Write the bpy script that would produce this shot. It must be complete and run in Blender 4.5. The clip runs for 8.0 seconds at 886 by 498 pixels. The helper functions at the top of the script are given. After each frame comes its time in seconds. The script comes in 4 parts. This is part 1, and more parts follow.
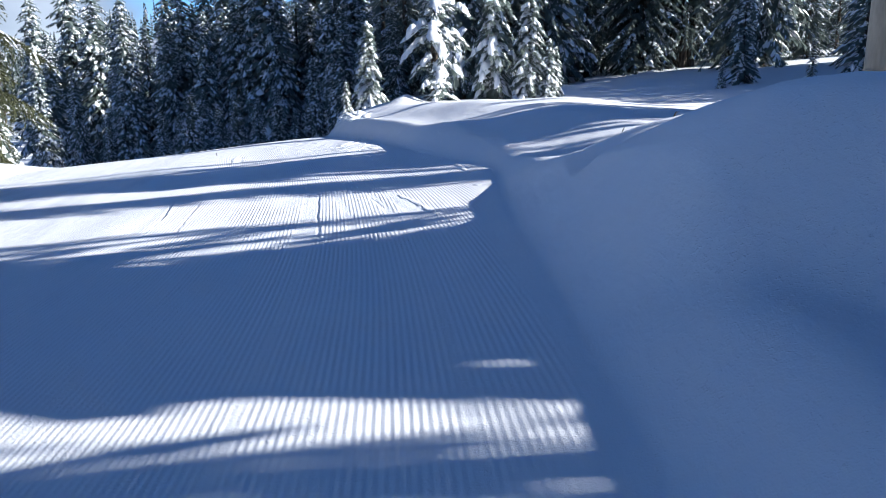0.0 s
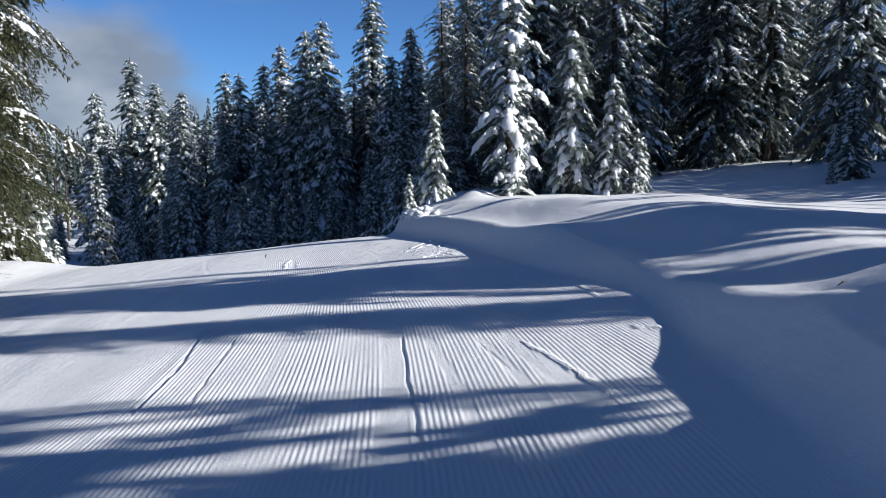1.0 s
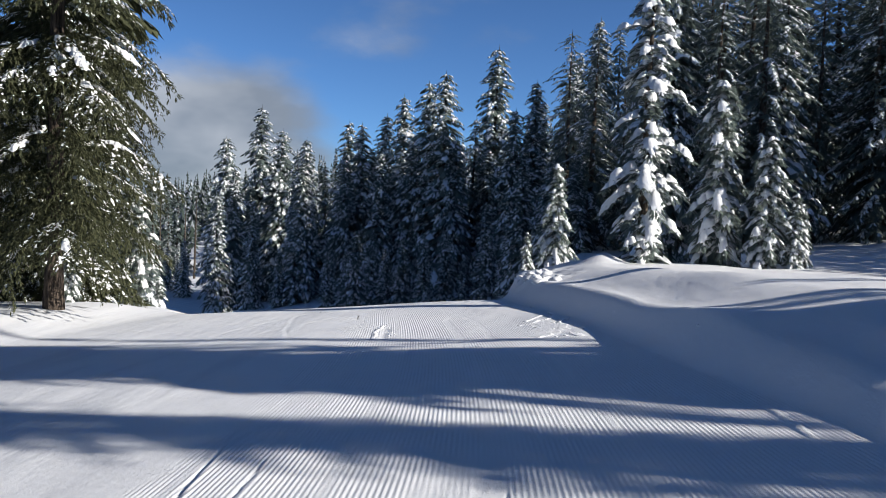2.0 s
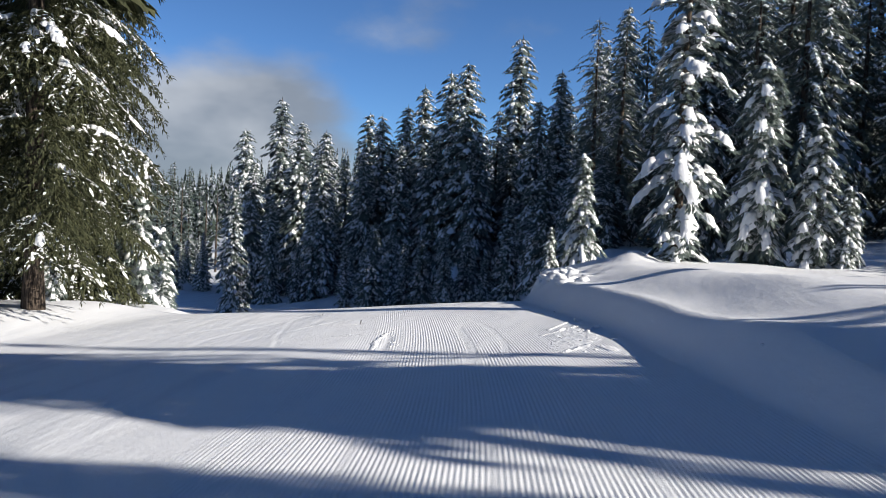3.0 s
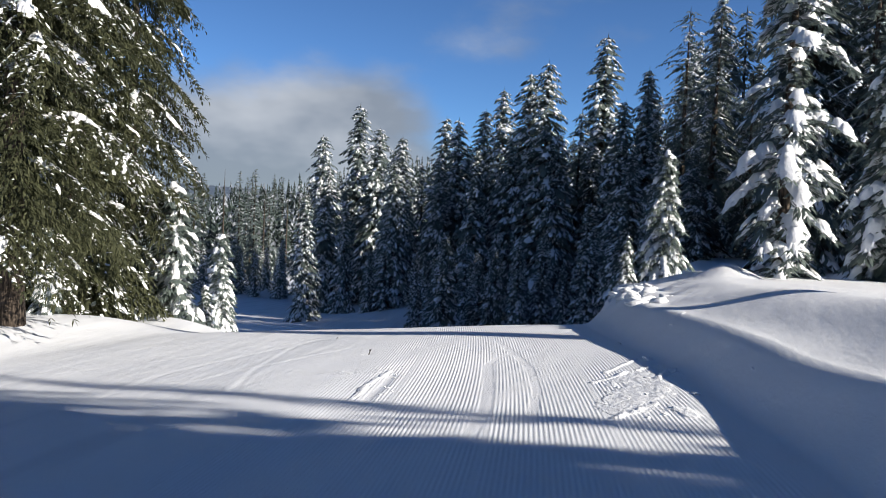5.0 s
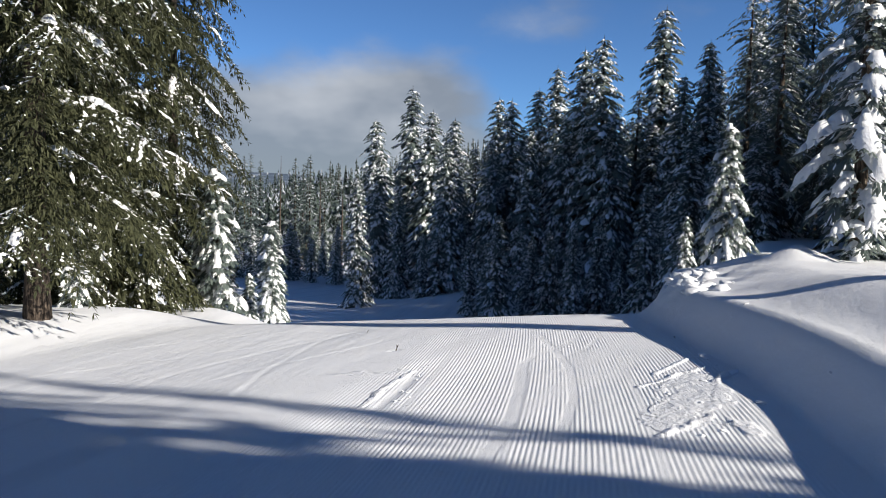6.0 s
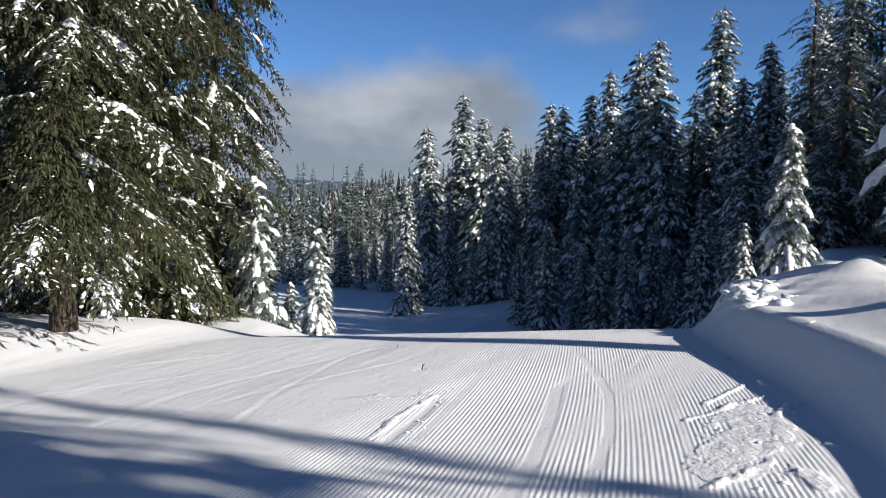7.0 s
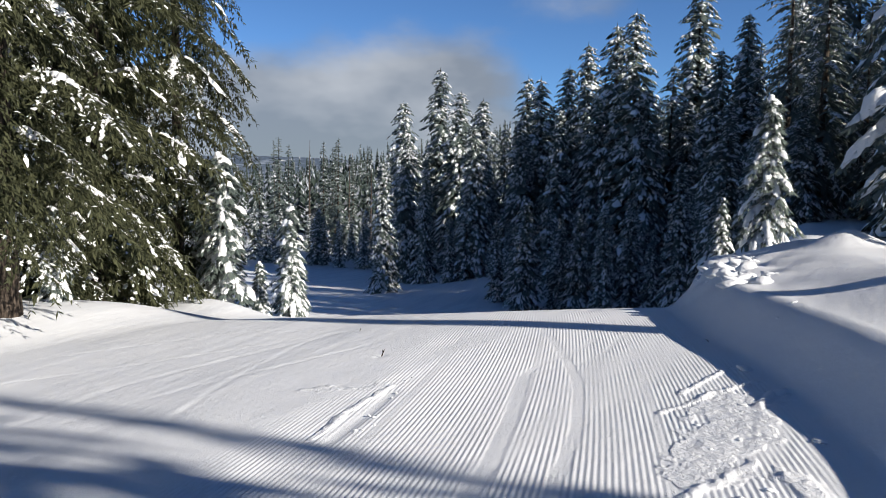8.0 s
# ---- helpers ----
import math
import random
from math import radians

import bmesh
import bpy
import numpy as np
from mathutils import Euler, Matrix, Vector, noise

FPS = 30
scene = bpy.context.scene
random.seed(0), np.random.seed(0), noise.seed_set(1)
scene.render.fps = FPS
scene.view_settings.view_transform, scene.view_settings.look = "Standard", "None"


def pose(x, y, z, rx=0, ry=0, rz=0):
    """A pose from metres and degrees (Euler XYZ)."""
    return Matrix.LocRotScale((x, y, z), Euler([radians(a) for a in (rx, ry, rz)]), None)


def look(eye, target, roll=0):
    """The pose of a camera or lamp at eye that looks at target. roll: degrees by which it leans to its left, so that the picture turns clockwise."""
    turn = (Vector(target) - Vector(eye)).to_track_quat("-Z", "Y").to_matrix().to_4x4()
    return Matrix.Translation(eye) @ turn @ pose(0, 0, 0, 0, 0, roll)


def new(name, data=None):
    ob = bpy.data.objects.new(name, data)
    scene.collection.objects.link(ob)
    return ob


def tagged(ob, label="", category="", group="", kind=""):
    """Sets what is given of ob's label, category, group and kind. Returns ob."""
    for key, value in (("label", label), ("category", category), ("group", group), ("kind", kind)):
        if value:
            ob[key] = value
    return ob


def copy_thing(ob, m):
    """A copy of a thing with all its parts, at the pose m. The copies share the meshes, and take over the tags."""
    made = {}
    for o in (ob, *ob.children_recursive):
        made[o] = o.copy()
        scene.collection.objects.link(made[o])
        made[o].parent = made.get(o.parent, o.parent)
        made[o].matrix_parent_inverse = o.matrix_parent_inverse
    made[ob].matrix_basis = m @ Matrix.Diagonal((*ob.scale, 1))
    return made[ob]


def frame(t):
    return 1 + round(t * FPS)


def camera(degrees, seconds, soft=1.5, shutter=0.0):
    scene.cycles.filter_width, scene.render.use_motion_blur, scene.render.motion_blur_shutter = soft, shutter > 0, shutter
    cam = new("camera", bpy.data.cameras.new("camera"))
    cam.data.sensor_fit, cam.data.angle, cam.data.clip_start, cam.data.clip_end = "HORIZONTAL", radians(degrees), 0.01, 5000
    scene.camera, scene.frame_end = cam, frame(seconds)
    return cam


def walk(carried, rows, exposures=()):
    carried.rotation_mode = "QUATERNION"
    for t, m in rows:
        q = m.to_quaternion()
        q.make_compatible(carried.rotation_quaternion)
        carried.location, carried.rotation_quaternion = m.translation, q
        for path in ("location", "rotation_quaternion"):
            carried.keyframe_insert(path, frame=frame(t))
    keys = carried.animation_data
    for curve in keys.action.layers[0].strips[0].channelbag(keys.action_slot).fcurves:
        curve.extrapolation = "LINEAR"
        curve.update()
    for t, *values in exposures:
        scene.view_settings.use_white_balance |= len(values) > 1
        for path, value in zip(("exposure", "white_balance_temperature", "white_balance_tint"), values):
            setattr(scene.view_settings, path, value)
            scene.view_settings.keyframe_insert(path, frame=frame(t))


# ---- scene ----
cam = camera(60.0, 8.0, soft=0.9)
PATH = [
    (0, (0.186, -0.56, 1.613), (0.154, 1.384, 1.144), -0.9),
    (0.5, (-0.43, 1.377, 1.588), (-0.534, 3.349, 1.269), -0.6),
    (1, (-0.814, 3.047, 1.568), (-0.969, 5.026, 1.331), -0.6),
    (1.5, (-1.054, 4.605, 1.565), (-1.334, 6.58, 1.426), 0.3),
    (2, (-1.214, 5.945, 1.533), (-1.666, 7.89, 1.437), 2.2),
    (2.2, (-1.285, 6.4, 1.54), (-1.777, 8.336, 1.44), 2.7),
    (3.3, (-1.451, 8.375, 1.491), (-1.973, 10.302, 1.375), 2.3),
    (3.5, (-1.439, 8.789, 1.472), (-1.989, 10.71, 1.371), 2.6),
    (4, (-1.447, 9.719, 1.446), (-2.069, 11.618, 1.373), 2.9),
    (4.5, (-1.45, 10.564, 1.42), (-2.119, 12.447, 1.341), 2.9),
    (6, (-1.508, 12.454, 1.403), (-2.37, 14.253, 1.254), 1.5),
    (6.5, (-1.543, 12.935, 1.407), (-2.473, 14.7, 1.262), 1.4),
    (7, (-1.593, 13.378, 1.408), (-2.579, 15.113, 1.273), 1.2),
    (7.5, (-1.65, 13.799, 1.388), (-2.629, 15.535, 1.224), 0.4),
    (8, (-1.719, 14.101, 1.382), (-2.656, 15.857, 1.187), 0.9),
]
walk(cam, [(t, look(eye, target, roll)) for t, eye, target, roll in PATH],
     exposures=[(0.0, 0.50, 6100, 10), (0.5, 0.14, 6500, 10), (1.0, -0.16, 6350, 10), (1.5, -0.24, 6450, 10), (2.0, -0.20, 6700, 10), (3.5, -0.10, 6850, 10), (4.5, -0.07, 6850, 10), (6.0, -0.15, 6900, 10), (8.0, -0.18, 6900, 10)])

# ---- light ----
SUN_DIR = Vector((0.995, -0.10, 0.0)).normalized()   # level direction to the sun
SUN_UP = radians(26.0)
sun = new("sun", bpy.data.lights.new("sun", "SUN"))
sun.data.energy, sun.data.angle, sun.data.color = 7.7, radians(0.5), (1.0, 0.955, 0.89)
to_sun = SUN_DIR * math.cos(SUN_UP) + Vector((0, 0, math.sin(SUN_UP)))
sun.rotation_mode = "QUATERNION"
sun.rotation_quaternion = to_sun.to_track_quat("Z", "Y")
sun.location = (20, -5, 30)


def build_world():
    world = bpy.data.worlds.new("winter_sky")
    scene.world = world
    world.use_nodes = True
    nt = world.node_tree
    n, k = nt.nodes, nt.links
    out, bg = n["World Output"], n["Background"]
    sky = n.new("ShaderNodeTexSky")
    sky.sky_type, sky.sun_disc = "NISHITA", False
    sky.sun_elevation = SUN_UP
    sky.sun_rotation = math.atan2(SUN_DIR.x, SUN_DIR.y)
    sky.altitude, sky.air_density, sky.dust_density, sky.ozone_density = 3500, 1.0, 0.1, 1.6
    # soft clouds low over the valley
    tc = n.new("ShaderNodeTexCoord")
    sep = n.new("ShaderNodeSeparateXYZ")
    k.new(tc.outputs["Generated"], sep.inputs[0])
    mp = n.new("ShaderNodeMapping")
    mp.inputs["Scale"].default_value = (1.0, 1.0, 1.9)
    mp.inputs["Location"].default_value = CLOUD_SHIFT
    k.new(tc.outputs["Generated"], mp.inputs[0])
    nz = n.new("ShaderNodeTexNoise")
    nz.inputs["Scale"].default_value, nz.inputs["Detail"].default_value, nz.inputs["Roughness"].default_value = 3.6, 7.0, 0.55
    k.new(mp.outputs[0], nz.inputs["Vector"])
    low = n.new("ShaderNodeMapRange")
    low.interpolation_type = "SMOOTHSTEP"
    low.inputs["From Min"].default_value, low.inputs["From Max"].default_value = 0.20, 0.0
    low.inputs["To Min"].default_value, low.inputs["To Max"].default_value = 0.0, 0.34
    k.new(sep.outputs["Z"], low.inputs[0])
    add = n.new("ShaderNodeMath")
    add.operation = "ADD"
    k.new(nz.outputs["Fac"], add.inputs[0])
    k.new(low.outputs[0], add.inputs[1])
    # a bank of cloud standing over the valley, and a thin veil to the right of it, by bearing and height
    for right, up, wide, tall, thick in ((-0.03, 0.05, 0.26, 0.15, 0.40), (0.30, 0.25, 0.22, 0.07, 0.17)):
        turn = n.new("ShaderNodeVectorMath")
        turn.operation = "DOT_PRODUCT"
        k.new(tc.outputs["Generated"], turn.inputs[0])
        turn.inputs[1].default_value = (math.cos(radians(33)), math.sin(radians(33)), 0)
        both = []
        for source, mid, half in ((turn.outputs["Value"], right, wide), (sep.outputs["Z"], up, tall)):
            off = n.new("ShaderNodeMath")
            off.operation = "MULTIPLY_ADD"
            k.new(source, off.inputs[0])
            off.inputs[1].default_value, off.inputs[2].default_value = 1 / half, -mid / half
            sq = n.new("ShaderNodeMath")
            sq.operation = "MULTIPLY"
            k.new(off.outputs[0], sq.inputs[0])
            k.new(off.outputs[0], sq.inputs[1])
            both.append(sq)
        far = n.new("ShaderNodeMath")
        far.operation = "ADD"
        k.new(both[0].outputs[0], far.inputs[0])
        k.new(both[1].outputs[0], far.inputs[1])
        blob = n.new("ShaderNodeMapRange")
        blob.interpolation_type = "SMOOTHSTEP"
        blob.inputs["From Min"].default_value, blob.inputs["From Max"].default_value = 1.3, 0.2
        blob.inputs["To Max"].default_value = thick
        k.new(far.outputs[0], blob.inputs[0])
        more = n.new("ShaderNodeMath")
        more.operation = "ADD"
        k.new(add.outputs[0], more.inputs[0])
        k.new(blob.outputs[0], more.inputs[1])
        add = more
    mask = n.new("ShaderNodeMapRange")
    mask.interpolation_type = "SMOOTHSTEP"
    mask.inputs["From Min"].default_value, mask.inputs["From Max"].default_value = 0.62, 1.02
    mask.inputs["To Max"].default_value = 0.92
    k.new(add.outputs[0], mask.inputs[0])
    nz2 = n.new("ShaderNodeTexNoise")
    nz2.inputs["Scale"].default_value, nz2.inputs["Detail"].default_value = 5.0, 4.0
    k.new(mp.outputs[0], nz2.inputs["Vector"])
    ramp = n.new("ShaderNodeValToRGB")
    ramp.color_ramp.elements[0].position, ramp.color_ramp.elements[0].color = 0.40, (4.2, 4.9, 6.0, 1)
    ramp.color_ramp.elements[1].position, ramp.color_ramp.elements[1].color = 0.63, (8.0, 8.7, 9.8, 1)
    k.new(nz2.outputs["Fac"], ramp.inputs[0])
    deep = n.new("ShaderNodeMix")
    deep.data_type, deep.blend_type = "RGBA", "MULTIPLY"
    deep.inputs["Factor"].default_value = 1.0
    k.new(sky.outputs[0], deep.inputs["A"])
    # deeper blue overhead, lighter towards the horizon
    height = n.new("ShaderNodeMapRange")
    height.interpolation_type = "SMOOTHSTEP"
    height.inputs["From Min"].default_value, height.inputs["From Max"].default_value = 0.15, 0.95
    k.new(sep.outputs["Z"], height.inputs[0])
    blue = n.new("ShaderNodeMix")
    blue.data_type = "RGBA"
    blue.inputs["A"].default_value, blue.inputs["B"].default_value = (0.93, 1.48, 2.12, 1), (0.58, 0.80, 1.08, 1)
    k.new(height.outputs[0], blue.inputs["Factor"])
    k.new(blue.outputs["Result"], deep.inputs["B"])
    mix = n.new("ShaderNodeMix")
    mix.data_type = "RGBA"
    k.new(mask.outputs[0], mix.inputs["Factor"])
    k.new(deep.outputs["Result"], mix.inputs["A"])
    k.new(ramp.outputs[0], mix.inputs["B"])
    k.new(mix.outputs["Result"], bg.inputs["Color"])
    bg.inputs["Strength"].default_value = 0.068
    k.new(bg.outputs[0], out.inputs["Surface"])


CLOUD_SHIFT = (0.40, 0.14, 0.02)
build_world()


# ---- materials ----
class Nodes:
    """A short way to write a node material."""

    def __init__(self, name):
        self.mat = bpy.data.materials.new(name)
        self.mat.use_nodes = True
        self.nt = self.mat.node_tree
        self.bsdf = self.nt.nodes["Principled BSDF"]
        self.pos = self.nt.nodes.new("ShaderNodeNewGeometry").outputs["Position"]
        self.obj = self.nt.nodes.new("ShaderNodeTexCoord").outputs["Object"]

    def put(self, socket, value):
        if isinstance(value, (int, float, tuple)):
            socket.default_value = value
        else:
            self.nt.links.new(value, socket)

    def math(self, op, a, b=0.0, c=0.0):
        nd = self.nt.nodes.new("ShaderNodeMath")
        nd.operation = op
        for s, v in zip(nd.inputs, (a, b, c)):
            self.put(s, v)
        return nd.outputs[0]

    def noise(self, scale, detail=4.0, rough=0.55, vec=None, out="Fac"):
        nd = self.nt.nodes.new("ShaderNodeTexNoise")
        self.put(nd.inputs["Vector"], vec or self.pos)
        nd.inputs["Scale"].default_value, nd.inputs["Detail"].default_value, nd.inputs["Roughness"].default_value = scale, detail, rough
        return nd.outputs[out]

    def scaled(self, vec, s):
        nd = self.nt.nodes.new("ShaderNodeMapping")
        self.put(nd.inputs[0], vec)
        nd.inputs["Scale"].default_value = s
        return nd.outputs[0]

    def range(self, v, a, b, lo=0.0, hi=1.0):
        nd = self.nt.nodes.new("ShaderNodeMapRange")
        nd.interpolation_type = "SMOOTHSTEP"
        for s, x in zip(nd.inputs, (v, a, b, lo, hi)):
            self.put(s, x)
        return nd.outputs[0]

    def mix(self, f, a, b):
        nd = self.nt.nodes.new("ShaderNodeMix")
        nd.data_type = "RGBA"
        self.put(nd.inputs["Factor"], f)
        self.put(nd.inputs["A"], a)
        self.put(nd.inputs["B"], b)
        return nd.outputs["Result"]

    def xyz(self, vec):
        nd = self.nt.nodes.new("ShaderNodeSeparateXYZ")
        self.put(nd.inputs[0], vec)
        return nd.outputs

    def bump(self, height, dist, strength=1.0, normal=None):
        nd = self.nt.nodes.new("ShaderNodeBump")
        nd.inputs["Distance"].default_value, nd.inputs["Strength"].default_value = dist, strength
        self.put(nd.inputs["Height"], height)
        if normal:
            self.put(nd.inputs["Normal"], normal)
        return nd.outputs[0]

    def finish(self, color, rough, normal=None, spec=0.3):
        self.put(self.bsdf.inputs["Base Color"], color)
        self.put(self.bsdf.inputs["Roughness"], rough)
        self.bsdf.inputs["Specular IOR Level"].default_value = spec
        if normal:
            self.put(self.bsdf.inputs["Normal"], normal)
        return self.mat


def groomed_snow():
    m = Nodes("groomed_snow")
    x, y, z = m.xyz(m.pos)
    at = m.nt.nodes.new("ShaderNodeAttribute")
    at.attribute_name = "churn"
    churn = at.outputs["Fac"]
    at = m.nt.nodes.new("ShaderNodeAttribute")
    at.attribute_name = "packed"
    packed = at.outputs["Fac"]
    # broken, crumbly snow where it was churned up
    lumps = m.math("MULTIPLY", m.noise(17.0, 4.0, 0.62), m.range(churn, 0.1, 0.8))
    n1 = m.bump(lumps, 0.026, 0.8)
    # fine crumbs and grain; the ridged lane is crisp, the skied-off part is smoother
    crumbs = m.math("MULTIPLY", m.range(m.noise(38.0, 3.0, 0.6), 0.56, 0.72), m.range(m.noise(0.9, 4.0, 0.6), 0.40, 0.62))
    n1 = m.bump(crumbs, 0.010, 0.55, n1)
    grain = m.math("ADD", m.noise(70.0, 3.0, 0.7), m.math("MULTIPLY", m.noise(9.0, 4.0, 0.6), 1.3))
    n2 = m.bump(grain, 0.009, 0.42, n1)
    streak = m.noise(1.6, 4.0, 0.55, m.scaled(m.pos, (1.0, 0.25, 1.0)))
    n3 = m.bump(streak, 0.05, 0.5, n2)
    # wind-worn, crusted snow on the bank and the ground above it
    crust = m.math("MULTIPLY", m.noise(5.0, 6.0, 0.62, m.scaled(m.pos, (1.0, 0.6, 1.0))), m.math("SUBTRACT", 1.0, packed))
    n3 = m.bump(crust, 0.018, 0.5, n3)
    # long scraped tracks where many skis have passed, slanting across the run
    slant = m.math("MULTIPLY_ADD", y, 0.22, x)
    comb = m.nt.nodes.new("ShaderNodeCombineXYZ")
    m.put(comb.inputs[0], m.math("MULTIPLY", slant, 1.3))
    m.put(comb.inputs[1], m.math("MULTIPLY", y, 0.13))
    scrape = m.noise(1.0, 5.0, 0.55, comb.outputs[0])
    left = m.range(m.math("MULTIPLY_ADD", y, 0.17, x), -3.0, -4.2)
    n3 = m.bump(m.math("MULTIPLY", m.range(scrape, 0.35, 0.66), left), 0.012, 0.7, n3)
    tint = m.mix(m.noise(0.8, 5.0), (0.75, 0.78, 0.83, 1), (0.84, 0.855, 0.88, 1))
    # scraped snow is a little greyer than loose snow
    tint = m.mix(m.math("MULTIPLY", m.range(scrape, 0.46, 0.62), m.math("MULTIPLY", left, 0.5)), tint, (0.64, 0.67, 0.72, 1))
    # far slopes are wooded, with snow between
    away = m.range(m.math("ADD", m.math("MULTIPLY", x, -0.5), y), 330.0, 520.0)
    woods = m.mix(m.range(m.noise(0.02, 6.0, 0.65), 0.52, 0.66), (0.085, 0.115, 0.15, 1), (0.42, 0.46, 0.52, 1))
    tint = m.mix(away, tint, woods)
    return m.finish(tint, 0.62, n3, 0.25)


def loose_snow(name="loose_snow"):
    m = Nodes(name)
    tint = m.mix(m.noise(3.0, 5.0), (0.80, 0.83, 0.87, 1), (0.91, 0.92, 0.94, 1))
    nrm = m.bump(m.noise(9.0, 4.0, 0.6), 0.05, 0.6)
    return m.finish(tint, 0.65, nrm, 0.25)


def needles(name, dark, light):
    m = Nodes(name)
    info = m.nt.nodes.new("ShaderNodeObjectInfo").outputs["Random"]
    isl = m.nt.nodes.new("ShaderNodeNewGeometry").outputs["Random Per Island"]
    f = m.math("MULTIPLY_ADD", isl, 0.7, m.math("MULTIPLY", info, 0.3))
    col = m.mix(f, dark, light)
    nrm = m.bump(m.noise(30.0, 2.0, 0.7, m.obj), 0.03, 0.8)
    mat = m.finish(col, 0.62, nrm, 0.25)
    glow = m.nt.nodes.new("ShaderNodeBsdfTranslucent")
    m.put(glow.inputs["Color"], col)
    mixer = m.nt.nodes.new("ShaderNodeMixShader")
    mixer.inputs[0].default_value = 0.35
    m.put(mixer.inputs[1], m.bsdf.outputs[0])
    m.put(mixer.inputs[2], glow.outputs[0])
    m.put(m.nt.nodes["Material Output"].inputs["Surface"], mixer.outputs[0])
    return mat


def bark(name, dark, light):
    m = Nodes(name)
    v = m.scaled(m.obj, (9.0, 9.0, 1.3))
    nz = m.noise(2.0, 6.0, 0.65, v)
    col = m.mix(m.range(nz, 0.35, 0.68), dark, light)
    return m.finish(col, 0.85, m.bump(nz, 0.10, 1.0), 0.2)


SNOW = groomed_snow()
TREE_SNOW = loose_snow()
FIR = needles("fir_needles", (0.098, 0.128, 0.122, 1), (0.186, 0.228, 0.204, 1))
HEMLOCK = needles("hemlock_needles", (0.030, 0.037, 0.020, 1), (0.112, 0.120, 0.062, 1))
def far_woods_look():
    m = Nodes("far_firs_with_snow")
    isl = m.nt.nodes.new("ShaderNodeNewGeometry").outputs["Random Per Island"]
    green = m.mix(m.noise(0.4, 2.0), (0.024, 0.038, 0.034, 1), (0.055, 0.075, 0.060, 1))
    col = m.mix(m.range(isl, 0.68, 1.0), green, (0.50, 0.53, 0.58, 1))
    return m.finish(col, 0.7, None, 0.2)


def pole_look():
    m = Nodes("weathered_pole")
    nz = m.noise(3.0, 5.0, 0.6, m.scaled(m.obj, (3, 3, 0.6)))
    col = m.mix(nz, (0.22, 0.19, 0.15, 1), (0.42, 0.38, 0.31, 1))
    return m.finish(col, 0.7, m.bump(nz, 0.01, 0.5), 0.3)


FAR_WOODS = far_woods_look()
POLE = pole_look()
BARK = bark("grey_brown_bark", (0.022, 0.017, 0.014, 1), (0.150, 0.118, 0.094, 1))


# ---- ground ----
def smooth(t):
    t = np.clip(t, 0, 1)
    return t * t * (3 - 2 * t)


RIM_Y = [-10, 5, 9, 13, 17.5, 20.6, 22, 24, 27.3, 30, 34, 38, 60]
RIM_X = [1.9, 1.7, 1.55, 1.25, -0.1, -1.08, -1.55, -2.5, -3.7, -4.2, -4.9, -5.2, -6]
RIM_ZY = [-10, 5, 9, 12.5, 17, 20, 24, 28, 31, 36, 60]
RIM_Z = [0.45, 0.45, 0.40, 0.12, 0.34, 0.08, -0.05, -0.25, -0.38, -0.6, -1.0]


def rim(y):
    return (np.interp(y - 0.8, RIM_Y, RIM_X) + np.interp(y, RIM_Y, RIM_X) + np.interp(y + 0.8, RIM_Y, RIM_X)) / 3


